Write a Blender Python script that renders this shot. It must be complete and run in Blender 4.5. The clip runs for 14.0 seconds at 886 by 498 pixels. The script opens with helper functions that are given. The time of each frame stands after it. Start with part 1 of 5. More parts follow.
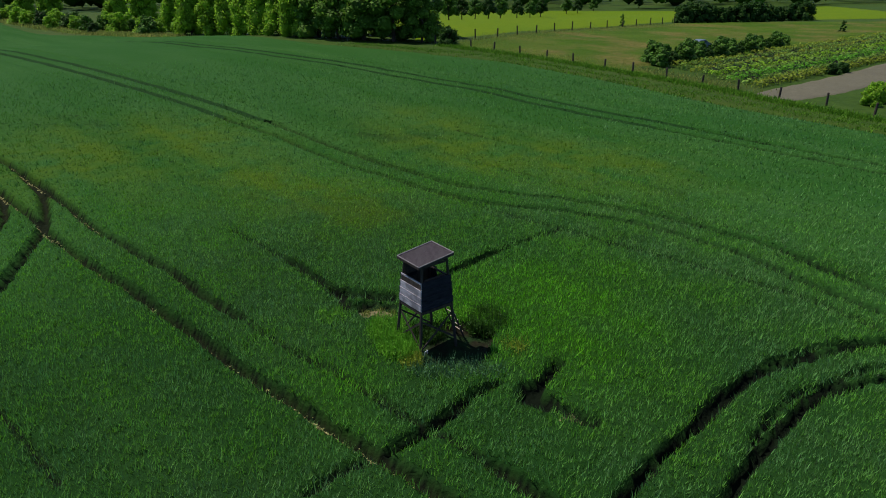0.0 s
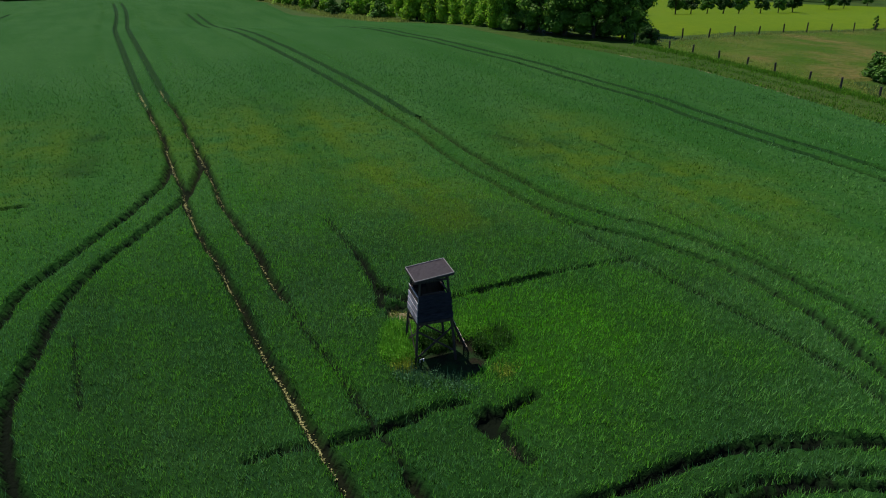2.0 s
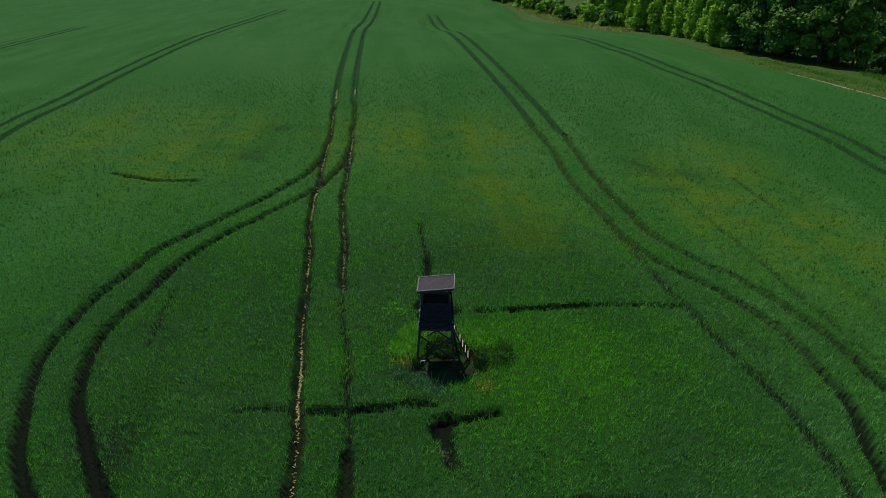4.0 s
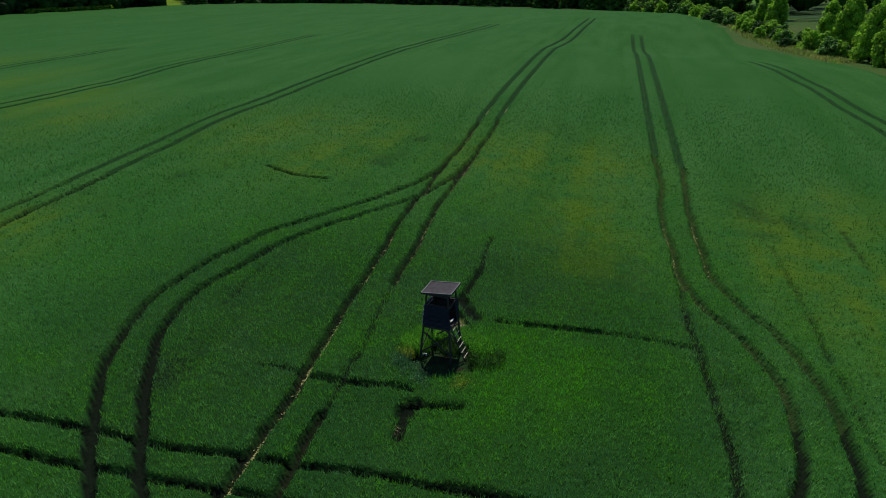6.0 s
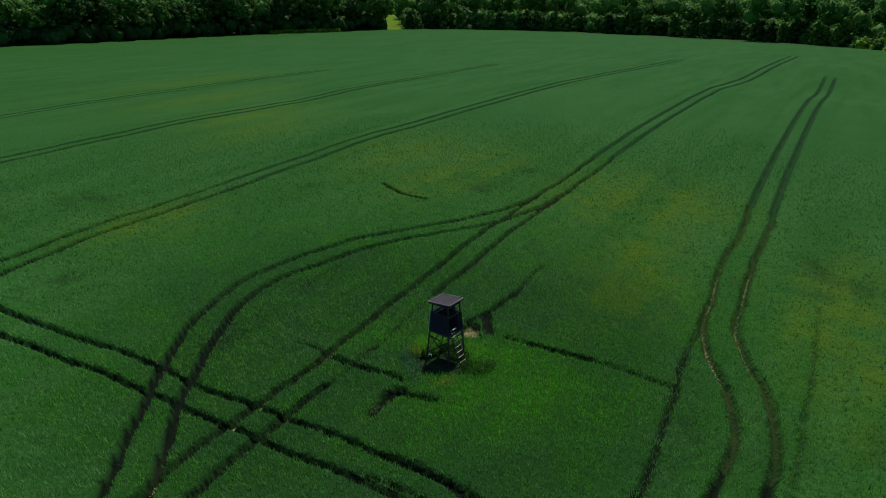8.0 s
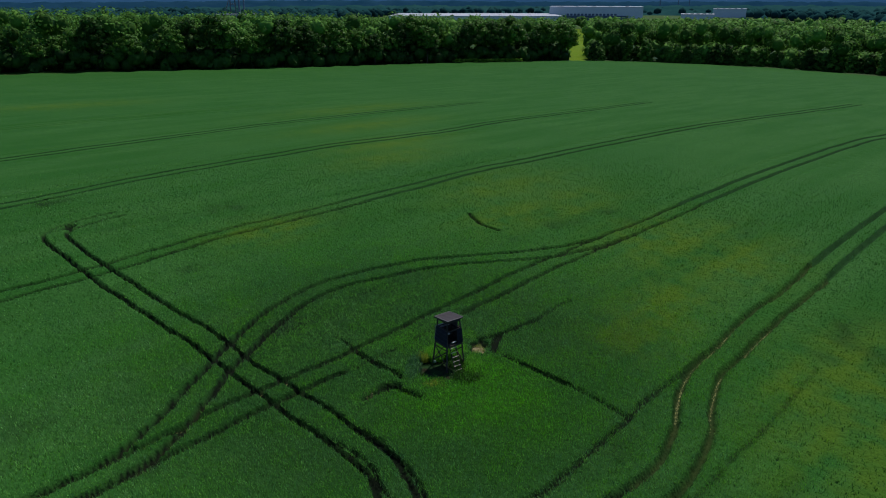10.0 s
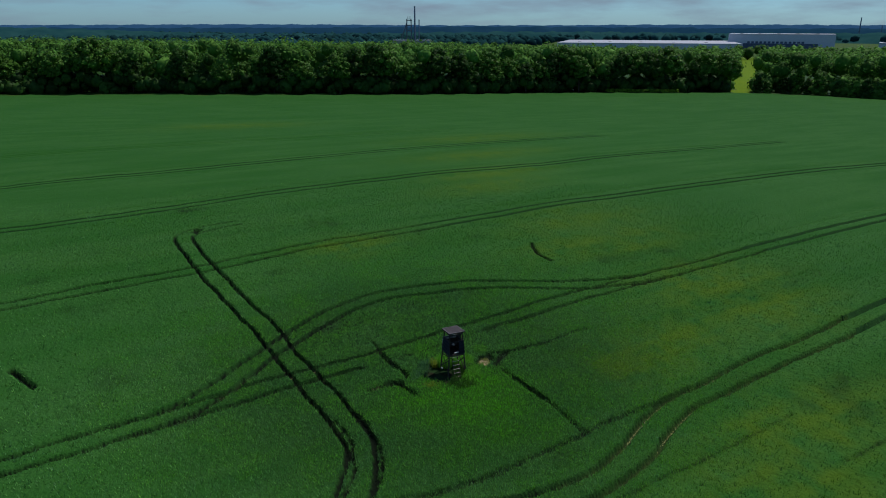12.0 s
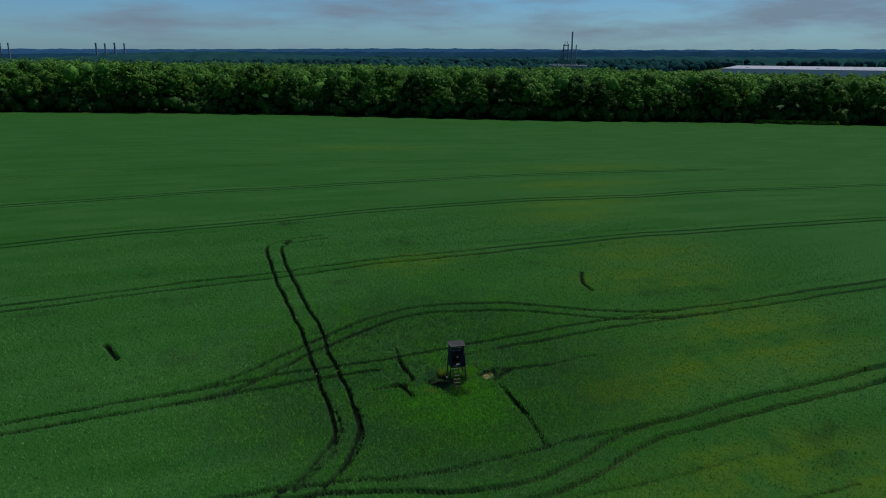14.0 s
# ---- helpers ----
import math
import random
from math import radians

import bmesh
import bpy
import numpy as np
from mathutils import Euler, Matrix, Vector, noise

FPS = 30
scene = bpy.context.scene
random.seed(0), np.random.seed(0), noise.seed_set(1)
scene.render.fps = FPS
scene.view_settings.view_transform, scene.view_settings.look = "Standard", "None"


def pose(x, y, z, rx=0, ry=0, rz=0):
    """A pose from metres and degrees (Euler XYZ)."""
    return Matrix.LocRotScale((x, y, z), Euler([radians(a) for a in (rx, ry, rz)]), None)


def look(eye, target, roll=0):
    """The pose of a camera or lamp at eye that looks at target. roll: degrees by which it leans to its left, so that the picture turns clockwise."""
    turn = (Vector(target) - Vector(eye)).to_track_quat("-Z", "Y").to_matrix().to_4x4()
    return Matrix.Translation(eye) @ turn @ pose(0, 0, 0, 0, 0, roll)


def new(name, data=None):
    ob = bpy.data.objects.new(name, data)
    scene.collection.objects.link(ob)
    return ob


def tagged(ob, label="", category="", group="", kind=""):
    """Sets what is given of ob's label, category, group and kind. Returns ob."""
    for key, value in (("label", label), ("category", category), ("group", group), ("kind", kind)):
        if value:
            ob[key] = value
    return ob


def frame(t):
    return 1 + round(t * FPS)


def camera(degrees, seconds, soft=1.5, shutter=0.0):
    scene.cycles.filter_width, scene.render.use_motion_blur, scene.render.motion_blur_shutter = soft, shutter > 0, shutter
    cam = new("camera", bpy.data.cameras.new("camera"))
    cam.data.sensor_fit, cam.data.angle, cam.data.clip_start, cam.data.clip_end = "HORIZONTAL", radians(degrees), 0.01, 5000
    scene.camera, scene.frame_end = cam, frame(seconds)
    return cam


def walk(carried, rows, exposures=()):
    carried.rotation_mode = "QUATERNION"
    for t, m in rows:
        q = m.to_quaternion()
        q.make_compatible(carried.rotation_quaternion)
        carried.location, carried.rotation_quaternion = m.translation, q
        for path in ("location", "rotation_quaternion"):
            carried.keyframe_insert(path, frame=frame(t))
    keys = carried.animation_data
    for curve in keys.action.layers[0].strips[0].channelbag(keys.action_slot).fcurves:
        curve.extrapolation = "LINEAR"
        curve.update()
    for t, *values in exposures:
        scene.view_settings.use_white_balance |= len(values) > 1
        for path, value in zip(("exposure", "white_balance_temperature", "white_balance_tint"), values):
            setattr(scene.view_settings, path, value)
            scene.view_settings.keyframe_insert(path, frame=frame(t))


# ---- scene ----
cam = camera(64.4, 14.0, soft=1.0)
# seconds, eye, heading to the left of +y and pitch in degrees
PATH = [
    (0.0, 0.099, 0.123, 14.799, 0.10, -22.92),
    (0.5, 2.146, 0.083, 15.315, 4.85, -23.34),
    (1.0, 4.256, 0.161, 15.838, 9.68, -23.71),
    (1.5, 6.426, 0.347, 16.304, 14.65, -24.05),
    (2.0, 8.708, 0.650, 16.736, 19.81, -24.22),
    (2.5, 11.070, 1.131, 17.163, 25.13, -24.33),
    (3.0, 13.517, 1.736, 17.714, 30.47, -24.34),
    (3.5, 15.893, 2.479, 18.220, 35.62, -24.36),
    (4.0, 18.256, 3.340, 18.758, 40.58, -24.33),
    (4.5, 20.617, 4.330, 19.271, 45.42, -24.24),
    (5.0, 22.975, 5.452, 19.762, 50.12, -24.08),
    (5.5, 25.410, 6.734, 20.254, 54.79, -23.83),
    (6.0, 27.912, 8.188, 20.725, 59.45, -23.53),
    (6.5, 30.328, 9.826, 21.129, 63.95, -23.16),
    (7.0, 32.687, 11.615, 21.659, 68.31, -22.64),
    (7.5, 35.078, 13.537, 22.317, 72.48, -22.13),
    (8.0, 37.402, 15.646, 23.048, 76.58, -21.70),
    (8.5, 39.732, 18.022, 23.824, 80.61, -21.24),
    (9.0, 42.055, 20.591, 24.622, 84.59, -20.73),
    (9.5, 44.292, 23.336, 25.449, 88.43, -20.24),
    (10.0, 46.405, 26.240, 26.279, 92.14, -19.75),
    (10.5, 48.375, 29.236, 27.046, 95.70, -19.29),
    (11.0, 50.069, 32.350, 27.766, 99.05, -18.81),
    (11.5, 51.517, 35.633, 28.498, 102.43, -18.36),
    (12.0, 52.673, 38.947, 29.152, 105.68, -17.89),
    (12.5, 53.523, 42.387, 29.739, 108.88, -17.42),
    (13.0, 54.099, 45.915, 30.303, 112.09, -17.01),
    (13.5, 54.333, 49.506, 30.779, 115.25, -16.56),
    (14.0, 54.333, 53.114, 31.292, 118.37, -16.10),
]
walk(cam, [(t, pose(x, y, z, 90 + pitch, 0, yaw)) for t, x, y, z, yaw, pitch in PATH], exposures=[(0.0, -0.14, 6800, 20), (3.0, -0.20, 6700, 15), (7.5, -0.28, 6550, 12), (11.0, -0.32, 6450, 15), (14.0, -0.64, 6400, 13)])

# ---- light ----
SUN_AZ, SUN_EL = Vector((-0.86, 0.51)).normalized(), radians(60)
sun = new("sun", bpy.data.lights.new("sun", "SUN"))
sun.data.energy, sun.data.angle, sun.data.color = 5.0, radians(0.6), (1.0, 0.95, 0.86)
sun.matrix_world = look((SUN_AZ.x * math.cos(SUN_EL), SUN_AZ.y * math.cos(SUN_EL), math.sin(SUN_EL)), (0, 0, 0))

world = bpy.data.worlds.new("sky")
scene.world = world
world.use_nodes = True
wt = world.node_tree
sky = wt.nodes.new("ShaderNodeTexSky")
sky.sky_type, sky.sun_disc = "NISHITA", False
sky.sun_elevation, sky.sun_rotation = SUN_EL, math.atan2(SUN_AZ.x, SUN_AZ.y)
sky.air_density, sky.dust_density, sky.ozone_density = 1.0, 0.3, 2.0
coord = wt.nodes.new("ShaderNodeTexCoord")
stretch = wt.nodes.new("ShaderNodeMapping")
stretch.inputs["Scale"].default_value = (3.4, 3.4, 20.0)
puffs = wt.nodes.new("ShaderNodeTexNoise")
puffs.inputs["Scale"].default_value, puffs.inputs["Detail"].default_value, puffs.inputs["Roughness"].default_value = 1.6, 7.0, 0.55
cover = wt.nodes.new("ShaderNodeMapRange")
cover.inputs["From Min"].default_value, cover.inputs["From Max"].default_value = 0.41, 0.66
cover.inputs["To Min"].default_value, cover.inputs["To Max"].default_value = 0.0, 0.85
cloud = wt.nodes.new("ShaderNodeMix")
cloud.data_type = "RGBA"
cloud.inputs["B"].default_value = (2.5, 3.35, 4.3, 1)
cool = wt.nodes.new("ShaderNodeMix")
cool.data_type, cool.blend_type = "RGBA", "MULTIPLY"
cool.inputs["Factor"].default_value, cool.inputs["B"].default_value = 1.0, (0.45, 0.83, 1.27, 1)
back = wt.nodes["Background"]
back.inputs["Strength"].default_value = 0.10
for a, b in ((coord.outputs["Generated"], stretch.inputs["Vector"]), (stretch.outputs[0], puffs.inputs["Vector"]),
             (puffs.outputs["Fac"], cover.inputs["Value"]), (cover.outputs[0], cloud.inputs["Factor"]),
             (sky.outputs[0], cool.inputs["A"]), (cool.outputs["Result"], cloud.inputs["A"]), (cloud.outputs["Result"], back.inputs["Color"])):
    wt.links.new(a, b)


# ---- materials ----
def material(name, low, high, scale=4.0, rough=0.8, bump=0.0, bump_scale=None, per="", spread=0.25, big=None, big_scale=0.05, big_from=(0.45, 0.65), metal=0.0, spec=0.3, sheen=0.0, stretch_by=None, through_light=0.0, marks=(), mid=None, mid_scale=0.4, mid_drawn=None, glow_tint=None):
    """Noise between two colours, a second large-scale colour, brightness varied per piece, and bump."""
    m = bpy.data.materials.new(name)
    m.use_nodes = True
    n, l = m.node_tree.nodes, m.node_tree.links
    bsdf = n["Principled BSDF"]
    tc = n.new("ShaderNodeTexCoord")
    vec = tc.outputs["Object"]
    if stretch_by:
        mp = n.new("ShaderNodeMapping")
        mp.inputs["Scale"].default_value = stretch_by
        l.new(vec, mp.inputs["Vector"])
        vec = mp.outputs[0]
    tex = n.new("ShaderNodeTexNoise")
    tex.inputs["Scale"].default_value, tex.inputs["Detail"].default_value, tex.inputs["Roughness"].default_value = scale, 6.0, 0.65
    l.new(vec, tex.inputs["Vector"])
    spreadr = n.new("ShaderNodeMapRange")
    spreadr.inputs["From Min"].default_value, spreadr.inputs["From Max"].default_value = 0.3, 0.7
    l.new(tex.outputs["Fac"], spreadr.inputs["Value"])
    mix = n.new("ShaderNodeMix")
    mix.data_type = "RGBA"
    mix.inputs["A"].default_value, mix.inputs["B"].default_value = (*low, 1), (*high, 1)
    l.new(spreadr.outputs[0], mix.inputs["Factor"])
    colour = mix.outputs["Result"]
    if big:
        wide = n.new("ShaderNodeTexNoise")
        wide.inputs["Scale"].default_value, wide.inputs["Detail"].default_value = big_scale, 4.0
        l.new(tc.outputs["Object"], wide.inputs["Vector"])
        ramp = n.new("ShaderNodeMapRange")
        ramp.inputs["From Min"].default_value, ramp.inputs["From Max"].default_value = big_from
        l.new(wide.outputs["Fac"], ramp.inputs["Value"])
        mix2 = n.new("ShaderNodeMix")
        mix2.data_type = "RGBA"
        mix2.inputs["B"].default_value = (*big, 1)
        l.new(ramp.outputs[0], mix2.inputs["Factor"])
        l.new(colour, mix2.inputs["A"])
        colour = mix2.outputs["Result"]
    if mid:
        patchy = n.new("ShaderNodeTexNoise")
        patchy.inputs["Scale"].default_value, patchy.inputs["Detail"].default_value = mid_scale, 3.0
        drawn = n.new("ShaderNodeMapping")
        drawn.vector_type, drawn.inputs["Rotation"].default_value, drawn.inputs["Scale"].default_value = "TEXTURE", (0, 0, radians(135)), mid_drawn or (1, 1, 1)
        l.new(tc.outputs["Object"], drawn.inputs["Vector"])
        l.new(drawn.outputs[0], patchy.inputs["Vector"])
        pr = n.new("ShaderNodeMapRange")
        pr.inputs["From Min"].default_value, pr.inputs["From Max"].default_value = 0.40, 0.62
        l.new(patchy.outputs["Fac"], pr.inputs["Value"])
        pm = n.new("ShaderNodeMix")
        pm.data_type = "RGBA"
        pm.inputs["B"].default_value = (*mid, 1)
        l.new(pr.outputs[0], pm.inputs["Factor"])
        l.new(colour, pm.inputs["A"])
        colour = pm.outputs["Result"]
    for mark, tone in marks:
        at = n.new("ShaderNodeAttribute")
        at.attribute_name = mark
        am = n.new("ShaderNodeMix")
        am.data_type = "RGBA"
        am.inputs["B"].default_value = (*tone, 1)
        l.new(at.outputs["Fac"], am.inputs["Factor"])
        l.new(colour, am.inputs["A"])
        colour = am.outputs["Result"]
    if per:
        source = n.new("ShaderNodeNewGeometry" if per == "island" else "ShaderNodeObjectInfo")
        value = n.new("ShaderNodeMapRange")
        value.inputs["To Min"].default_value, value.inputs["To Max"].default_value = 1 - spread, 1 + spread
        l.new(source.outputs["Random Per Island" if per == "island" else "Random"], value.inputs["Value"])
        hsv = n.new("ShaderNodeHueSaturation")
        l.new(value.outputs[0], hsv.inputs["Value"])
        l.new(colour, hsv.inputs["Color"])
        colour = hsv.outputs["Color"]
    l.new(colour, bsdf.inputs["Base Color"])
    bsdf.inputs["Roughness"].default_value, bsdf.inputs["Metallic"].default_value = rough, metal
    bsdf.inputs["Specular IOR Level"].default_value = spec
    bsdf.inputs["Sheen Weight"].default_value = sheen
    if through_light:
        glow = n.new("ShaderNodeBsdfTranslucent")
        blend = n.new("ShaderNodeMixShader")
        blend.inputs["Fac"].default_value = through_light
        tint = n.new("ShaderNodeMix")
        tint.data_type, tint.blend_type = "RGBA", "MULTIPLY"
        tint.inputs["Factor"].default_value, tint.inputs["B"].default_value = 1.0, (*(glow_tint or (1, 1, 1)), 1)
        l.new(colour, tint.inputs["A"])
        l.new(tint.outputs["Result"], glow.inputs["Color"])
        l.new(bsdf.outputs[0], blend.inputs[1])
        l.new(glow.outputs[0], blend.inputs[2])
        l.new(blend.outputs[0], n["Material Output"].inputs["Surface"])
    if bump:
        fine = n.new("ShaderNodeTexNoise")
        fine.inputs["Scale"].default_value, fine.inputs["Detail"].default_value = bump_scale or scale * 3, 5.0
        l.new(vec, fine.inputs["Vector"])
        b = n.new("ShaderNodeBump")
        b.inputs["Strength"].default_value, b.inputs["Distance"].default_value = 1.0, bump
        l.new(fine.outputs["Fac"], b.inputs["Height"])
        l.new(b.outputs[0], bsdf.inputs["Normal"])
    return m


# stalks and rut carry the shade between stems and on rut walls
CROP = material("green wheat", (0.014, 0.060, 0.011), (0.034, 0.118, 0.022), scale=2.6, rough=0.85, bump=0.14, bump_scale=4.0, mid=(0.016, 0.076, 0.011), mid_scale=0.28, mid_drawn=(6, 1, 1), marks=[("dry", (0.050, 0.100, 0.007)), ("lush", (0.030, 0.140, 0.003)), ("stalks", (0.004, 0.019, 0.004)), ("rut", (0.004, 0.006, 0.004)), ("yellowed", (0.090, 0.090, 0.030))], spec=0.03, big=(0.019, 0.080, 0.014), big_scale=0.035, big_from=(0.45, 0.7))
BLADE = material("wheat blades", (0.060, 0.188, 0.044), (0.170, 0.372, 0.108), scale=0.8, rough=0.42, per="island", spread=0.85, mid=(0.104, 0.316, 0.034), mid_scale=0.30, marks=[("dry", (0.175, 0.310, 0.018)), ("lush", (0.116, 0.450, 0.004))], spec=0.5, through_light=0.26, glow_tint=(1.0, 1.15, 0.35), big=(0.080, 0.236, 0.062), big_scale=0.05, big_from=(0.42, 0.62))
TOPS = material("wheat tops", (0.058, 0.182, 0.050), (0.096, 0.256, 0.078), scale=0.5, rough=0.6, per="island", spread=0.40, mid=(0.080, 0.240, 0.034), mid_scale=0.25, marks=[("dry", (0.130, 0.228, 0.012)), ("lush", (0.076, 0.310, 0.004))], spec=0.2, through_light=0.16, glow_tint=(1.0, 1.15, 0.35))
SOIL = material("dark soil", (0.006, 0.007, 0.004), (0.020, 0.019, 0.011), scale=3.0, rough=0.95, bump=0.05, bump_scale=9.0, big=(0.012, 0.034, 0.010), big_scale=0.9, big_from=(0.42, 0.6), spec=0.05)
# pressed stems with the shade inside the rut darkening the colour
RUT = material("pressed wheat and shade in the ruts", (0.006, 0.030, 0.007), (0.013, 0.053, 0.011), scale=2.0, rough=0.9, bump=0.06, bump_scale=6.0, spec=0.05)
STRAW = material("bare straw soil", (0.13, 0.112, 0.058), (0.27, 0.225, 0.125), scale=6.0, rough=0.95, bump=0.04)
TURF = material("rough grass", (0.018, 0.050, 0.005), (0.038, 0.082, 0.008), scale=0.6, rough=0.9, bump=0.10, bump_scale=2.0, big=(0.042, 0.070, 0.012), big_scale=0.05, big_from=(0.5, 0.7), spec=0.1)
MEADOW = material("mown meadow", (0.066, 0.132, 0.001), (0.108, 0.172, 0.002), scale=0.5, rough=0.85, bump=0.08, bump_scale=3.0, big=(0.078, 0.148, 0.002), big_scale=0.04, spec=0.05)
HAY = material("tall dry grass", (0.060, 0.082, 0.012), (0.150, 0.124, 0.038), scale=0.8, rough=0.9, bump=0.5, bump_scale=1.3, big=(0.052, 0.106, 0.008), big_scale=0.06, big_from=(0.42, 0.58), mid=(0.040, 0.090, 0.006), mid_scale=0.12, spec=0.05)
GRASS_PALE = material("pale seeding grass", (0.140, 0.200, 0.040), (0.240, 0.290, 0.075), scale=0.8, rough=0.8, per="island", spread=0.35, spec=0.1, through_light=0.5)
GRASS = material("tall green grass", (0.046, 0.160, 0.009), (0.105, 0.260, 0.018), scale=0.8, rough=0.7, per="island", spread=0.4, spec=0.12, through_light=0.3)
LEAF = material("oak leaves", (0.026, 0.094, 0.010), (0.084, 0.200, 0.020), scale=0.35, rough=0.6, per="island", spread=0.6, spec=0.12, through_light=0.16)
LEAF_LIGHT = material("willow leaves", (0.140, 0.330, 0.016), (0.290, 0.520, 0.045), scale=0.5, rough=0.55, per="island", spread=0.5, spec=0.12, through_light=0.55)
LEAF_LIME = material("lime leaves", (0.060, 0.170, 0.016), (0.140, 0.290, 0.034), scale=0.4, rough=0.6, per="island", spread=0.5, spec=0.12, through_light=0.4)
LEAF_FAR = material("forest canopy leaves", (0.028, 0.104, 0.016), (0.108, 0.245, 0.038), scale=0.12, rough=0.7, per="island", spread=0.55, spec=0.06, through_light=0.3)
LEAF_DARK = material("dark leaves", (0.014, 0.055, 0.009), (0.042, 0.120, 0.015), scale=0.5, rough=0.6, per="island", spread=0.5, spec=0.12, through_light=0.4)
WEED = material("weed leaves", (0.056, 0.240, 0.014), (0.150, 0.420, 0.034), scale=2.0, rough=0.6, per="island", spread=0.4, spec=0.15, through_light=0.45)
WEED_YELLOW = material("flowering weeds", (0.150, 0.240, 0.018), (0.260, 0.330, 0.040), scale=2.0, rough=0.7, per="island", spread=0.4, spec=0.15, through_light=0.45)
BARK = material("bark", (0.035, 0.026, 0.018), (0.085, 0.065, 0.045), scale=5.0, rough=0.95, bump=0.03)
WOOD_DARK = material("weathered dark wood", (0.020, 0.017, 0.015), (0.060, 0.048, 0.038), scale=9.0, rough=0.85, bump=0.004, stretch_by=(1, 1, 0.2))
# silvered parapet boards, lit copy for the side facing the sun
WOOD_GREY = material("sun-brightened silvered boards", (0.27, 0.26, 0.29), (0.50, 0.49, 0.52), scale=7.0, rough=0.8, bump=0.003, stretch_by=(0.4, 0.4, 2.0), per="object", spread=0.08, big=(0.20, 0.195, 0.215), big_scale=1.6, big_from=(0.48, 0.6))
# the same boards with shade in the colour, for the other sides
WOOD_NAVY = material("shade-darkened boards", (0.006, 0.008, 0.013), (0.026, 0.028, 0.040), scale=6.0, rough=0.8, bump=0.003, stretch_by=(0.5, 0.5, 2.0), per="object", spread=0.35, spec=0.12)
WOOD_PALE = material("pale rung wood", (0.32, 0.28, 0.22), (0.46, 0.41, 0.33), scale=9.0, rough=0.8)
FELT = material("roofing felt", (0.060, 0.052, 0.060), (0.100, 0.088, 0.096), scale=7.0, rough=0.8, bump=0.004, big=(0.085, 0.078, 0.084), big_scale=1.5)
EDGE = material("bleached battens", (0.16, 0.15, 0.15), (0.27, 0.26, 0.26), scale=8.0, rough=0.75)
WHITE = material("white plastic", (0.70, 0.70, 0.68), (0.80, 0.80, 0.78), scale=5.0, rough=0.5)
POSTW = material("fence wood", (0.025, 0.020, 0.016), (0.070, 0.055, 0.042), scale=8.0, rough=0.9, bump=0.01, per="object", spread=0.3)
GRAVEL = material("grey gravel", (0.080, 0.080, 0.046), (0.120, 0.116, 0.072), scale=2.0, rough=0.95, bump=0.03, bump_scale=12.0, big=(0.090, 0.088, 0.053), big_scale=0.2)
CLAD = material("white cladding", (0.40, 0.45, 0.52), (0.48, 0.53, 0.58), scale=0.4, rough=0.5)
CLAD_BLUE = material("blue-grey cladding", (0.04, 0.07, 0.12), (0.07, 0.11, 0.17), scale=0.4, rough=0.5)
ROOFW = material("pale roof sheet", (0.26, 0.28, 0.32), (0.34, 0.36, 0.40), scale=0.1, rough=0.6)
STEEL = material("grey steel", (0.10, 0.11, 0.12), (0.18, 0.19, 0.20), scale=1.0, rough=0.5, metal=0.3)
CONCRETE = material("concrete", (0.20, 0.20, 0.20), (0.32, 0.31, 0.30), scale=0.2, rough=0.9)
# distance haze is mixed into the next two base colours as blue
FARWOOD = material("haze-blued far woods", (0.006, 0.030, 0.034), (0.014, 0.048, 0.046), scale=0.02, rough=1.0, per="island", spread=0.4, spec=0.0)
FARHILL = material("haze-blued far hills", (0.006, 0.030, 0.056), (0.012, 0.044, 0.074), scale=0.01, rough=1.0, spec=0.0)
CAR_PAINT = material("pale blue paint", (0.09, 0.14, 0.20), (0.12, 0.17, 0.23), scale=2.0, rough=0.55, spec=0.1)
GLASS = material("dark glass", (0.02, 0.025, 0.03), (0.03, 0.035, 0.04), scale=2.0, rough=0.35, spec=0.2)
VEG = material("vegetable leaves", (0.095, 0.215, 0.026), (0.190, 0.330, 0.052), scale=1.0, rough=0.6, per="island", spread=0.5, spec=0.15, through_light=0.35)
# ridge colour is mostly the blue haze in front of it
DISTANT = material("haze-blued ridge", (0.016, 0.056, 0.115), (0.024, 0.070, 0.135), scale=0.006, rough=1.0, spec=0.0)
RUBBER = material("black rubber", (0.015, 0.015, 0.015), (0.03, 0.03, 0.03), scale=6.0, rough=0.9)
# concrete grey with air haze mixed into the colour
HAZY = material("haze-blued far concrete", (0.120, 0.165, 0.230), (0.160, 0.205, 0.270), scale=0.2, rough=0.9)
STRAW_BRIGHT = material("dry straw litter", (0.15, 0.158, 0.050), (0.36, 0.360, 0.150), scale=5.0, rough=0.95, bump=0.03)
THISTLE = material("thistle leaves", (0.030, 0.100, 0.040), (0.095, 0.230, 0.095), scale=2.0, rough=0.6, per="island", spread=0.5, spec=0.1, through_light=0.2)


# ---- helpers for building ----
def rise(v):
    return np.log1p(np.exp(-np.abs(v))) + np.maximum(v, 0)


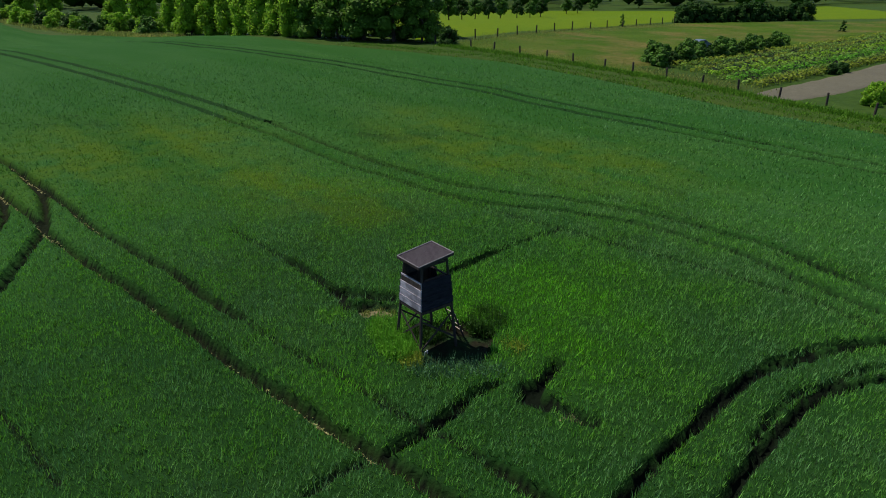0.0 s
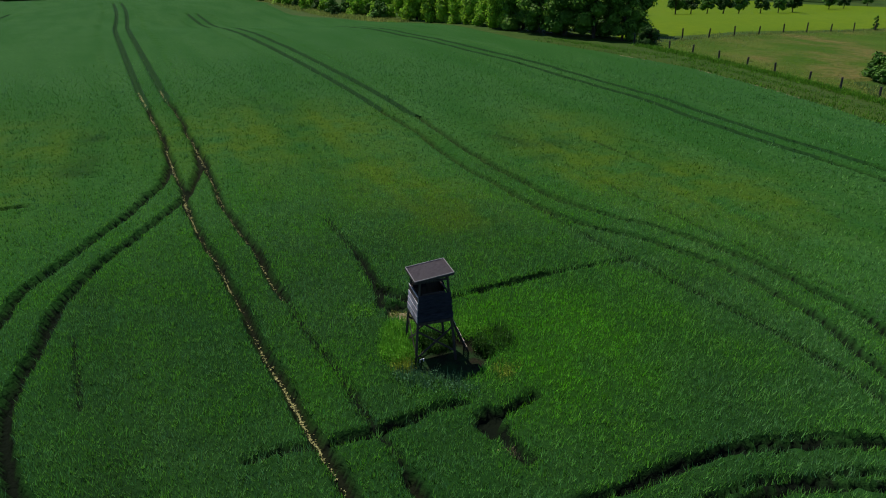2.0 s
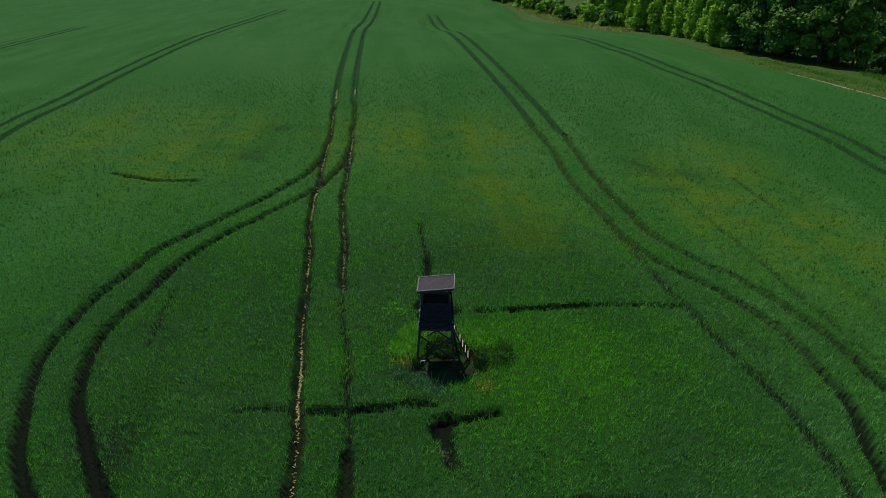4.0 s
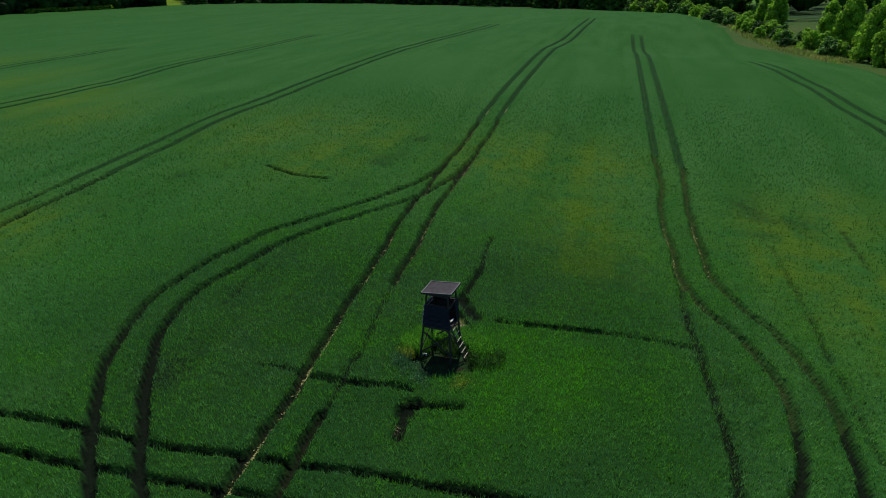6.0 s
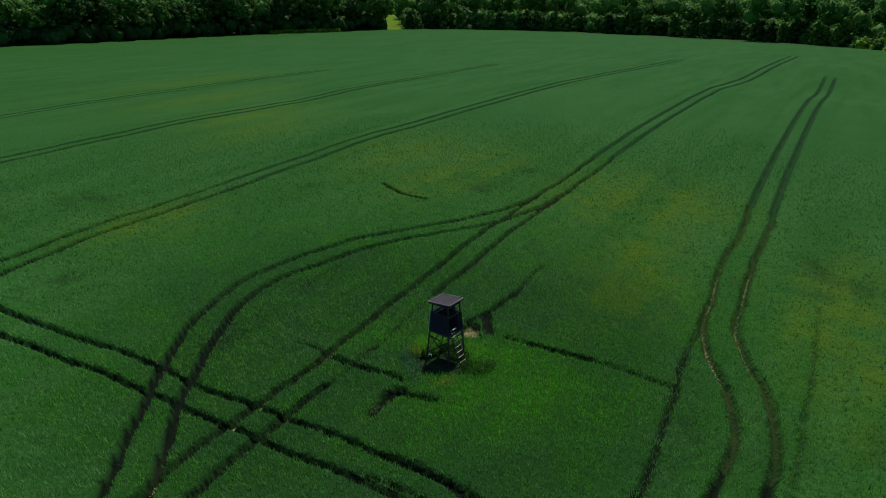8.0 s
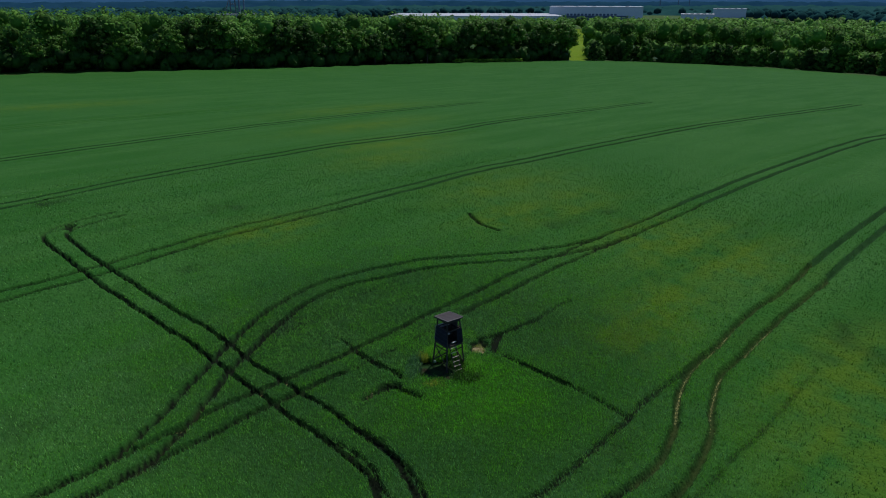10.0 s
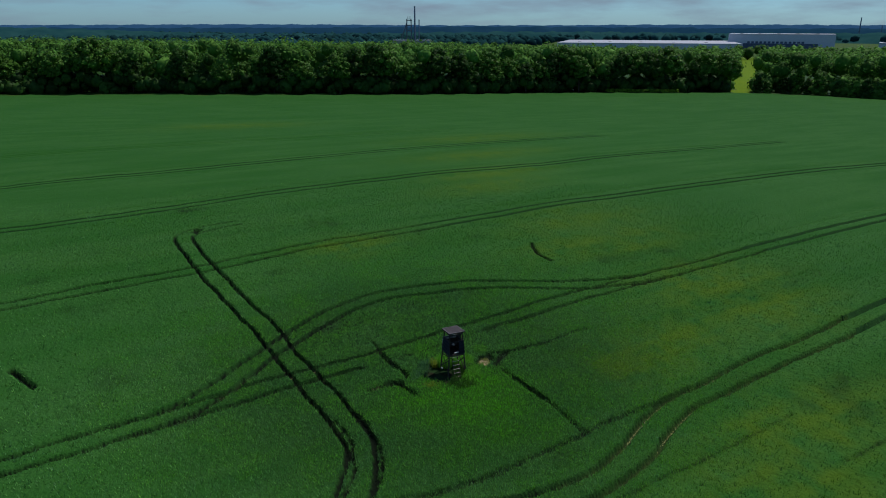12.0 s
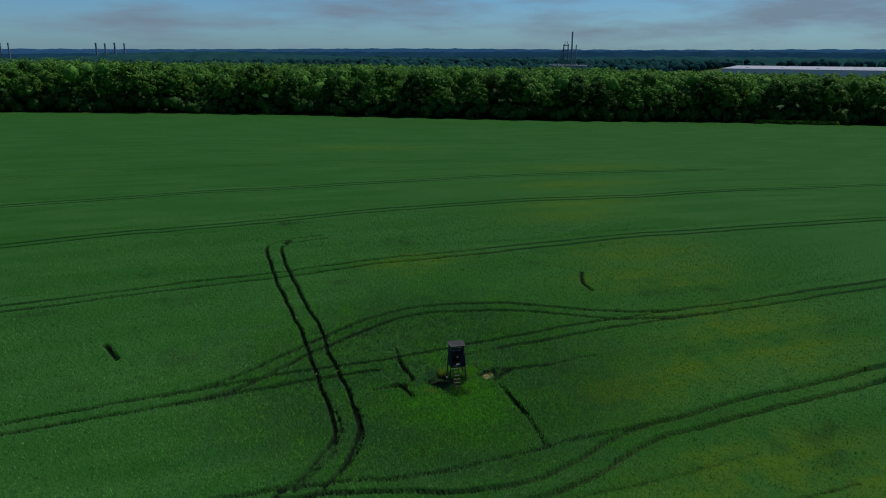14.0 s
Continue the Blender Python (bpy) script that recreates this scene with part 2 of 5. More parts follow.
def land(x, y):
    """Height of the ground: nearly level round the high seat, swelling a little to the west, then falling away to the west and north-west."""
    x, y = np.asarray(x, float), np.asarray(y, float)
    d2 = (x + 0.5) ** 2 + (y - 25) ** 2
    u = np.clip((y - 45) / 60, 0, 1)
    z = (1.0 * (1 - np.exp(-d2 / 45**2)) + 0.9 * u * u * (3 - 2 * u)) / (1 + np.exp(np.clip((x - 24) / 9, -40, 40)))
    z = z + 0.95 * (1 - soft((-x - 90) / 120)) * (1 - soft((y - 60) / 60)) / (1 + np.exp(np.clip((x + 11) / 5, -40, 40)))
    z = z - 2.3 * soft((y - x - 145) / 70) * soft((y - 95) / 40) * (1 - soft((-x - 80) / 45))
    fall = 1.2 * rise((-x - 75) / 30) + 1.35 * rise((y - 165) / 30) + 0.8 * rise((y - x - 430) / 40)
    return z - 26 * np.tanh(fall / 26 * (1 + 0.25 * (fall / 26) ** 2))


def lz(x, y):
    return float(land(x, y))


def soft(v):
    v = np.clip(v, 0, 1)
    return v * v * (3 - 2 * v)


def wobble(x, y, size, seed=0.0):
    """Cheap smooth unevenness from crossed waves, about -1 to 1."""
    a, b = x / size, y / size
    return (np.sin(a * 2.1 + 1.3 * np.sin(b * 1.7 + seed)) + np.sin(b * 2.6 + 1.1 * np.sin(a * 2.3 + seed * 2)) + np.sin((a + b) * 1.4 + seed * 3)) / 3


def mesh_of(name, verts, faces, mats, index=None, smooth=False):
    me = bpy.data.meshes.new(name)
    verts, faces = np.asarray(verts, np.float32), np.asarray(faces, np.int32)
    k = faces.shape[1]
    me.vertices.add(len(verts))
    me.vertices.foreach_set("co", verts.ravel())
    me.loops.add(faces.size)
    me.loops.foreach_set("vertex_index", faces.ravel())
    me.polygons.add(len(faces))
    me.polygons.foreach_set("loop_start", np.arange(0, faces.size, k, dtype=np.int32))
    if index is not None:
        me.polygons.foreach_set("material_index", np.asarray(index, np.int32))
    if smooth:
        me.polygons.foreach_set("use_smooth", np.ones(len(faces), bool))
    for m in mats if isinstance(mats, (list, tuple)) else [mats]:
        me.materials.append(m)
    me.update(calc_edges=True)
    me.validate()
    return me


SPOTS = [(-48, 32, 9, 5), (-41, 39, 7, 4), (-26, 48, 7, 5), (-20, 53, 6, 4), (1, 54, 7, 4), (4, 50, 4, 3), (-130, -3, 16, 5), (-78, 12, 10, 4), (-66, 14, 9, 3), (-8, 42, 5, 3), (-12, 44, 5, 3), (-1, 61, 5, 3),
         (-36, 33, 7, 3), (-135, -77, 14, 6), (10, 50, 6, 4), (-5, 40, 3, 3), (-100, 5, 14, 4), (-28, 4, 5, 3)]


def dryness(x, y):
    """Thinner, yellowing stretches of the wheat, 0 to 1."""
    a = np.zeros(np.shape(x))
    for cx, cy, rx, ry in SPOTS:
        u, v = (x - cx) * -0.72 + (y - cy) * 0.69, (x - cx) * 0.69 + (y - cy) * 0.72
        a = np.maximum(a, np.exp(-((u / (1.35 * rx)) ** 2 + (v / (1.4 * ry)) ** 2)))
    return np.clip(a * (0.50 + 0.42 * wobble(x, y, 2.2, 6.0) + 0.30 * wobble(x, y, 0.8, 7.0)), 0, 0.75)


def lushness(x, y):
    """The brighter green stretch beside the high seat."""
    a = np.exp(-(((x - 5) / 4.2) ** 2 + ((y - 27.5) / 5.5) ** 2)) + 0.6 * np.exp(-(((x - 1.0) / 2.0) ** 2 + ((y - 28) / 2.5) ** 2)) + 0.5 * np.exp(-(((x + 3.2) / 1.4) ** 2 + ((y - 20.5) / 2.2) ** 2))
    return np.clip(a * (0.85 + 0.4 * wobble(x, y, 1.4, 8.0)), 0, 0.75)


def marked(me):
    """Stores how dry and how lush the crop is at each corner."""
    co = np.empty(len(me.vertices) * 3, np.float32)
    me.vertices.foreach_get("co", co)
    co = co.reshape(-1, 3)
    for name, f in (("dry", dryness), ("lush", lushness)):
        me.attributes.new(name, "FLOAT", "POINT").data.foreach_set("value", f(co[:, 0], co[:, 1]).astype(np.float32))
    return me


def finish(bm, name, mat):
    me = bpy.data.meshes.new(name)
    bm.to_mesh(me)
    bm.free()
    me.materials.append(mat)
    return me


def part(name, bm, mat, parent, label=""):
    """Links a bmesh (or a finished mesh) as one object under its thing."""
    ob = new(name, finish(bm, name, mat) if isinstance(bm, bmesh.types.BMesh) else bm)
    ob.parent = parent
    return tagged(ob, label)


def thing(name, label, category, place=(0, 0, 0), turn=0.0, group="", kind=""):
    ob = new(name)
    ob.matrix_world = pose(*place, 0, 0, turn)
    return tagged(ob, label, category, group, kind)


def beam(bm, a, b, w, h=None, bevel=0.0):
    """A squared timber from a to b, w wide and h high."""
    a, b, h = Vector(a), Vector(b), h or w
    m = Matrix.Translation((a + b) / 2) @ (b - a).to_track_quat("Z", "Y").to_matrix().to_4x4() @ Matrix.Diagonal((w, h, (b - a).length, 1))
    got = bmesh.ops.create_cube(bm, size=1, matrix=m)
    if bevel:
        edges = list({e for v in got["verts"] for e in v.link_edges})
        bmesh.ops.bevel(bm, geom=edges, offset=bevel, segments=1, affect="EDGES")
    return bm


def pole(bm, a, b, r0, r1, sides=8):
    a, b = Vector(a), Vector(b)
    m = Matrix.Translation((a + b) / 2) @ (b - a).to_track_quat("Z", "Y").to_matrix().to_4x4()
    bmesh.ops.create_cone(bm, cap_ends=True, segments=sides, radius1=r0, radius2=r1, depth=(b - a).length, matrix=m)
    return bm


def spline(points, step=0.5):
    """Points along a smooth line through the given ones, a step apart."""
    p = np.array(points, float)
    p = np.vstack([2 * p[0] - p[1], p, 2 * p[-1] - p[-2]])
    out = []
    for i in range(1, len(p) - 2):
        a, b, c, d = p[i - 1 : i + 3]
        n = max(2, int(np.linalg.norm(c - b) / step))
        t = np.linspace(0, 1, n, endpoint=False)[:, None]
        out.append(0.5 * (2 * b + (c - a) * t + (2 * a - 5 * b + 4 * c - d) * t**2 + (3 * b - a - 3 * c + d) * t**3))
    return np.vstack(out + [p[-2:-1]])


def sideways(line, off):
    t = np.gradient(line, axis=0)
    t /= np.linalg.norm(t, axis=1)[:, None]
    off = off if np.ndim(off) == 0 else np.asarray(off)[:, None]
    return line + np.stack([-t[:, 1], t[:, 0]], 1) * off


def inside(x, y, poly):
    poly, hit = np.array(poly, float), np.zeros(np.shape(x), bool)
    for (ax, ay), (bx, by) in zip(poly, np.roll(poly, -1, 0)):
        cross = (ay > y) != (by > y)
        hit ^= cross & (x < (bx - ax) * (y - ay) / (by - ay + 1e-12) + ax)
    return hit


def beyond(x, y, poly):
    """Signed distance to an outline, positive outside."""
    poly, best = np.array(poly, float), np.full(np.shape(x), 1e9)
    for a, b in zip(poly, np.roll(poly, -1, 0)):
        d = b - a
        t = np.clip(((x - a[0]) * d[0] + (y - a[1]) * d[1]) / (d @ d), 0, 1)
        best = np.minimum(best, np.hypot(x - a[0] - t * d[0], y - a[1] - t * d[1]))
    return np.where(inside(x, y, poly), -best, best)


# ---- plan ----
rng = np.random.default_rng(7)
SEAT = (-0.62, 24.9)
FIELD = [(200, -330), (-165, -327), (-221, -268), (-254, -215), (-279, -157), (-321, -73), (-375, -2), (-410, 50), (-440, 95), (-442, 146), (-425, 215),
         (-345, 270), (-250, 290), (-190, 262), (-149, 220), (-88, 160), (-50, 143.5), (-19, 111), (-2, 100), (8.4, 93), (20.2, 81), (28.7, 69.8),
         (38, 59.5), (60, 36), (110, -15), (200, -110)]
# wheel tracks: middle lines of pairs, a gauge of 2.1 m
PAIRS = [
    [(-158, 176), (-120, 137), (-90, 104.5), (-63.5, 77.8), (-45.5, 60), (-36.5, 51.5), (-28.3, 43.6), (-23.2, 38.4), (-18.2, 33.4), (-13.6, 29.3), (-9.1, 25.2), (-5.3, 21.9), (-1.2, 18.3), (1.3, 16.1), (4.9, 12.8), (8.4, 9.8), (12.2, 7.0), (15.4, 4.4), (18.6, 1.9), (26.3, -4.2), (60, -30), (110, -68)],
    [(-28.6, 43.8), (-24.9, 39.6), (-23, 36.4), (-21.8, 33), (-20.4, 27.6), (-19.1, 22.6), (-16.7, 18.1), (-13.8, 14.0), (-11.8, 12.3), (-8.9, 10.6), (-4.7, 9.2), (-0.7, 8.4), (2.3, 8.0), (6.4, 7.7), (10.6, 7.0), (13.5, 5.8), (16.2, 3.8)],
    [(-32.5, -15.6), (-28.6, -17.9), (-25.4, -18.8), (-22.6, -17.2), (-14.5, -8.4), (-7.4, 0), (-3.2, 5.2), (0.8, 9.3), (4.9, 13.9), (8.1, 17.3), (10.3, 19.6), (12.7, 21.6), (16, 22.9), (21, 23.3), (28, 21.6), (40, 14)],
    [(-107, 145), (-59, 99), (-34.5, 75.8), (-21, 63.2), (-13, 55.9), (-7.2, 50.2), (-2.0, 45.8), (1.0, 43.4), (4.4, 41.8), (7.4, 40.7), (10.4, 39.3), (13.0, 37.4), (15.1, 35.3), (16.8, 33), (18.1, 30.2), (19.6, 27.6), (23.5, 22.9), (35, 13), (60, -10), (110, -56)],
    [(-60, 128), (-41, 111.5), (-31, 103.5), (-21, 94.5), (-12, 87.6), (-4, 81.5), (3.9, 75), (10.3, 68.6), (15.4, 63.6), (20.2, 59.4), (24, 55.5), (27, 52.4), (31, 48.1), (45, 32), (70, 6), (110, -34)],
    [(-150, 132), (-120, 97.5), (-108, 83), (-96, 69), (-81, 52.6), (-66, 37.2), (-56.6, 27), (-47.5, 19), (-40.4, 12.5), (-35.2, 7.6), (-31.5, 4.4), (-27, 0), (-22, -4.1), (-16, -8.5), (-12, -12.2), (-8.2, -16), (-4.6, -19.4), (10.5, -31), (40, -54), (80, -86)],
    [(-150, 76), (-109.5, 35.5), (-95, 23.6), (-85.5, 13.5), (-76, 2.6), (-67, -5.6), (-60.5, -11.4), (-52.5, -18.2), (-44.6, -24), (-37, -29.3), (-30, -34.6), (-23.4, -40.1), (-12.5, -50.4), (40, -95)],
    [(-150, 30), (-109, -8), (-62, -47.2), (-54, -54.8), (-45, -62.6), (-30, -74), (30, -124)],
    [(-150, -14), (-109.5, -50.2), (-66.6, -89.9), (-36.5, -110), (0, -128)],
]
DEPTHS = [0.54, 0.53, 0.50, 0.54, 0.52, 0.52, 0.42, 0.28, 0.20]
WIDTHS = [0.38, 0.46, 0.34, 0.42, 0.44, 0.44, 0.42, 0.40, 0.38]
# single tracks and trodden paths, each with its width and depth
SINGLES = [
    (0.32, 0.36, [(-2.2, 44.4), (1, 41.7), (4.8, 38.2), (6.9, 36.7), (9.9, 34.1), (13, 31.6), (14.6, 30), (16.4, 28.1), (18.2, 25.4), (24, 19), (36, 9)]),
    (0.18, 0.44, [(10.0, 18.5), (12.2, 20.7), (13.9, 21.5), (16, 22.5), (21, 22.9)]),
    (0.18, 0.44, [(8.6, 19.8), (10.4, 21.4), (12, 22.7), (13.6, 23.6), (15.8, 24.3), (21, 24.7)]),
    (0.26, 0.30, [(-3.8, 15.9), (-2.9, 16.8), (-1.6, 17.8)]),
    (0.42, 0.46, [(-1.6, 17.8), (-0.2, 19.2), (0.5, 20.1)]),
    (0.36, 0.42, [(0.5, 20.1), (1.1, 20.9), (2.0, 21.6)]),
    (0.30, 0.34, [(-1.4, 29.2), (-0.2, 30.4)]),
    (0.40, 0.48, [(-0.2, 30.4), (1.3, 32.0), (2.6, 33.5)]),
    (0.28, 0.34, [(2.6, 33.5), (4.3, 34.9), (6.6, 36.8)]),
    (0.38, 0.44, [(4.4, 23.0), (3.7, 21.8), (3.1, 20.7)]),
    (0.85, 0.50, [(3.2, 21.2), (3.2, 20.7), (3.7, 20.4)]),
    (0.40, 0.44, [(3.6, 20.5), (4.2, 20.0), (5.1, 19.3)]),
    (0.26, 0.34, [(-11.2, 35.4), (-9.8, 34), (-7.6, 32.1)]),
    (0.38, 0.46, [(-7.6, 32.1), (-6, 30.2), (-4.8, 28.7), (-4.0, 27.2)]),
    (0.60, 0.46, [(-4.7, 28.9), (-3.6, 28.5), (-2.2, 28.3)]),
    (0.34, 0.42, [(-35, 26.3), (-31.2, 27.7), (-28.8, 29.7)]),
    (0.44, 0.46, [(10.7, -11.2), (12.4, -7.1)]),
    (1.0, 0.50, [(-27.6, -18.6), (-26.6, -18.6)]),
    (0.5, 0.36, [(-37.2, -41.2), (-36.9, -40.4)]),
    (0.5, 0.36, [(-36.2, -38.3), (-35.8, -37.5)]),
    (0.5, 0.40, [(-119, -80), (-111.5, -84.2)]),
    (0.30, 0.26, [(-83.2, 56.1), (-80.7, 59.1), (-74.7, 64.5)]),
    (0.14, 0.12, [(1.2, 58.6), (4, 55.9), (7, 53)]),
    (0.14, 0.12, [(0.1, 51.8), (7.5, 45.3), (10.6, 42.2), (13.3, 39.8), (17.0, 36.2)]),
    (0.16, 0.24, [(-14.8, 19.5), (-12.5, 17.4), (-11.0, 16.0)]),
]
LINES = []
for k, pts in enumerate(PAIRS):
    mid = spline(pts, 0.4)
    s = np.arange(len(mid)) * 0.4
    for side in (-1, 1):
        sway = 0.07 * np.sin(s / 2.3 + k + side) + 0.05 * np.sin(s / 0.9 + 2 * k * side)
        rut_line = sideways(mid, side * 1.05 + sway)
        if k == 0 and side == 1:
            # the seat-side rut has half closed again beside the high seat
            closed = (rut_line[:, 0] > -8.3) & (rut_line[:, 0] < 1.4)
            first, last = np.argmax(closed), len(closed) - np.argmax(closed[::-1])
            LINES += [(WIDTHS[k], DEPTHS[k], rut_line[:first]), (0.2, 0.26, rut_line[first - 1 : last + 1]), (WIDTHS[k], DEPTHS[k], rut_line[last:])]
        else:
            LINES.append((WIDTHS[k], DEPTHS[k], rut_line))
for w, depth, pts in SINGLES:
    LINES.append((w, depth, spline(pts, 0.2)))

# ---- the ground: one sheet to the horizon ----
axis = lambda a, b: np.unique(np.concatenate([np.arange(-4900, a, 350), np.arange(a, b + 1, 14), np.arange(b, 4901, 350), [4900]]))
gx, gy = np.meshgrid(axis(-700, 240), axis(-420, 480))
gz = land(gx, gy) - 0.01 - 0.7 * soft((-beyond(gx, gy, FIELD) - 14) / 14)
idx = np.arange(gx.size).reshape(gx.shape)
quads = np.stack([idx[:-1, :-1], idx[:-1, 1:], idx[1:, 1:], idx[1:, :-1]], -1).reshape(-1, 4)
ground = new("ground", mesh_of("ground", np.stack([gx, gy, gz], -1).reshape(-1, 3), quads, TURF, smooth=True))
tagged(ground, "rough green grassland reaching to the horizon", "ground", kind="structure")

# ---- the wheat field ----
FX0, FX1, FY0, FY1, FS = -40.0, 36.0, -28.0, 60.0, 0.19


def clearing(x, y):
    """How far the crop is trodden away round the high seat and on the bare spots, 0 to 1."""
    r = np.hypot((x - SEAT[0] - 0.65) / 1.15, y - SEAT[1] + 0.45) + 0.35 * wobble(x, y, 0.9, 2.0)
    a = 1 - soft((r - 1.50) / 0.45)
    r2 = np.hypot(x + 2.8, (y - 27.2) * 1.3) + 0.35 * wobble(x, y, 0.5, 4.0)
    b = 1 - soft((r2 - 0.75) / 0.3)
    return np.maximum(a, b)


def tread(x, y):
    """Depth of the tracks on a regular grid of the given points."""
    x0, y0, step = x[0, 0], y[0, 0], x[0, 1] - x[0, 0]
    best = np.zeros(x.shape)
    ragged = 0.06 * wobble(x, y, 0.55, 3.0) + 0.03 * wobble(x, y, 0.2, 5.0)
    reach = int(np.ceil(0.85 / step))
    for w, depth, line in LINES:
        fine = np.repeat(line, 2, axis=0).astype(float)
        fine[1:-1:2] = (line[:-1] + line[1:]) / 2
        keep = (fine[:, 0] > x0 - 1) & (fine[:, 0] < x[0, -1] + 1) & (fine[:, 1] > y0 - 1) & (fine[:, 1] < y[-1, 0] + 1)
        fine = fine[keep]
        if not len(fine):
            continue
        i, j = np.round((fine[:, 0] - x0) / step).astype(int), np.round((fine[:, 1] - y0) / step).astype(int)
        for di in range(-reach, reach + 1):
            for dj in range(-reach, reach + 1):
                a, b = i + di, j + dj
                ok = (a >= 0) & (a < x.shape[1]) & (b >= 0) & (b < x.shape[0])
                a, b = a[ok], b[ok]
                d = np.hypot(x0 + a * step - fine[ok, 0], y0 + b * step - fine[ok, 1]) - w / 2 + ragged[b, a]
                np.maximum.at(best, (b, a), depth * (1 - soft((d + 0.05) / 0.16)))
    return best


def canopy(x, y):
    """Height of the crop's top above the ground, without tracks."""
    h = 0.52 + 0.045 * wobble(x, y, 1.7) + 0.05 * wobble(x, y, 9.0, 1.0)
    return h + 0.06 * wobble(x, y, 5.0, 3.3) - 1.3 * soft((beyond(x, y, FIELD) + 1.4) / 3.6)


fx, fy = np.meshgrid(np.linspace(FX0, FX1, 401), np.linspace(FY0, FY1, 464))
deep = tread(fx, fy)
open_soil = clearing(fx, fy)
top = canopy(fx, fy)
fz_off = np.where(top < 0.1, top, top - np.maximum(deep, 0.42 * open_soil))
jag = rng.normal(0, 0.032, fx.shape) * (fz_off > 0.25)
fz = land(fx, fy) + fz_off + jag
idx = np.arange(fx.size).reshape(fx.shape)
quads = np.stack([idx[:-1, :-1], idx[:-1, 1:], idx[1:, 1:], idx[1:, :-1]], -1).reshape(-1, 4)
floor = (open_soil.ravel()[quads].mean(1) > 0.5) & (deep.ravel()[quads].mean(1) < 0.2)
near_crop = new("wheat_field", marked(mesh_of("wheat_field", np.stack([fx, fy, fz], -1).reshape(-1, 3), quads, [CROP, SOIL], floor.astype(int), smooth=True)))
# rut mark: dark soil plus painted shade, reaching up the rut walls
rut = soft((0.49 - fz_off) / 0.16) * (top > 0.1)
paler, shade_cut = np.zeros(fx.shape), np.zeros(fx.shape)
for px, py, dried in [(*p, 0.06) for p in spline(PAIRS[0], 0.5)] + [(*p, 0.18) for p in spline(PAIRS[3][3:12], 0.5)]:
    i, j = int((px - FX0) / FS), int((py - FY0) / FS)
    if 0 <= i < fx.shape[1] and 0 <= j < fx.shape[0]:
        paler[max(j - 9, 0) : j + 10, max(i - 9, 0) : i + 10] = dried
        shade_cut[max(j - 9, 0) : j + 10, max(i - 9, 0) : i + 10] = 0.30 if dried > 0.1 else 0.0
paler *= soft((deep - 0.46) / 0.08) * np.clip(0.75 + 0.5 * wobble(fx, fy, 0.7, 9.0), 0, 1)
# stalks mark: shade between the standing blades, painted on the sheet below them
stalk_shade = 0.66 * (1 - soft((np.hypot(fx, fy - 22) - 11) / 14))
for mark, amount in (("stalks", stalk_shade), ("rut", 0.95 * rut * (1 - shade_cut)), ("yellowed", paler)):
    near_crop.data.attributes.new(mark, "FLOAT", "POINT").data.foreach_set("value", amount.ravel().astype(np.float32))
tagged(near_crop, "dense green unripe wheat with tractor tracks pressed through it", "wheat field", kind="stuff")

xs = np.unique(np.concatenate([np.arange(-460, -160, 10.0), np.arange(-160, -60, 2.0), np.arange(-60, 64, 1.0), np.arange(64, 121, 2.0), [140, 170, 200, 230]]))
ys = np.unique(np.concatenate([np.arange(-360, -130, 10.0), np.arange(-130, 50, 2.0), np.arange(50, 150, 1.0), np.arange(150, 183, 2.0), np.arange(182, 312, 10.0)]))
cx, cy = np.meshgrid(xs, ys)
off = canopy(cx, cy)
near = np.full(cx.shape, 99.0)
in_fine = lambda x, y, m=0.0: (x > FX0 + m) & (x < FX1 - m) & (y > FY0 + m) & (y < FY1 - m)
for pts in PAIRS:
    mid = spline(pts, 1.5)[3:-3]
    mid = mid[~in_fine(mid[:, 0], mid[:, 1])]
    for chunk in np.array_split(mid, max(1, len(mid) // 40)):
        if len(chunk):
            d = np.hypot(cx[..., None] - chunk[:, 0], cy[..., None] - chunk[:, 1]).min(-1)
            near = np.minimum(near, d)
off = off - 0.8 * (near < 3.0)
idx = np.arange(cx.size).reshape(cx.shape)
quads = np.stack([idx[:-1, :-1], idx[:-1, 1:], idx[1:, 1:], idx[1:, :-1]], -1).reshape(-1, 4)
mx, my = cx.ravel()[quads].mean(1), cy.ravel()[quads].mean(1)
everywhere = np.vstack([spline(p, 1.5) for p in PAIRS] + [spline(p, 1.5) for _, _, p in SINGLES])
everywhere = everywhere[in_fine(everywhere[:, 0], everywhere[:, 1], -3) & ~in_fine(everywhere[:, 0], everywhere[:, 1], 8)]
clear = np.array([np.hypot(everywhere[:, 0] - a, everywhere[:, 1] - b).min() > 4 if in_fine(a, b, -3) and not in_fine(a, b, 2.5) else False for a, b in zip(mx, my)])
quads = quads[(~in_fine(mx, my) | (~in_fine(mx, my, 2.5) & clear)) & (off.ravel()[quads].max(1) > -0.6)]
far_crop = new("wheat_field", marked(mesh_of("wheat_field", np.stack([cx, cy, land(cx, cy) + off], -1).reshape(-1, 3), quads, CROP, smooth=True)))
tagged(far_crop, "green wheat stretching away over the falling field", "wheat field", kind="stuff")

# tractor tracks farther out
profile = np.array([-5, -3, -1.75, -1.42, -1.23, -1.05, -0.87, -0.68, -0.3, 0.3, 0.68, 0.87, 1.05, 1.23, 1.42, 1.75, 3, 5.0])
pressed = 0.54 * (1 - soft((np.abs(np.abs(profile) - 1.05) - 0.17) / 0.22))
verts, faces, mat_of = [], [], []
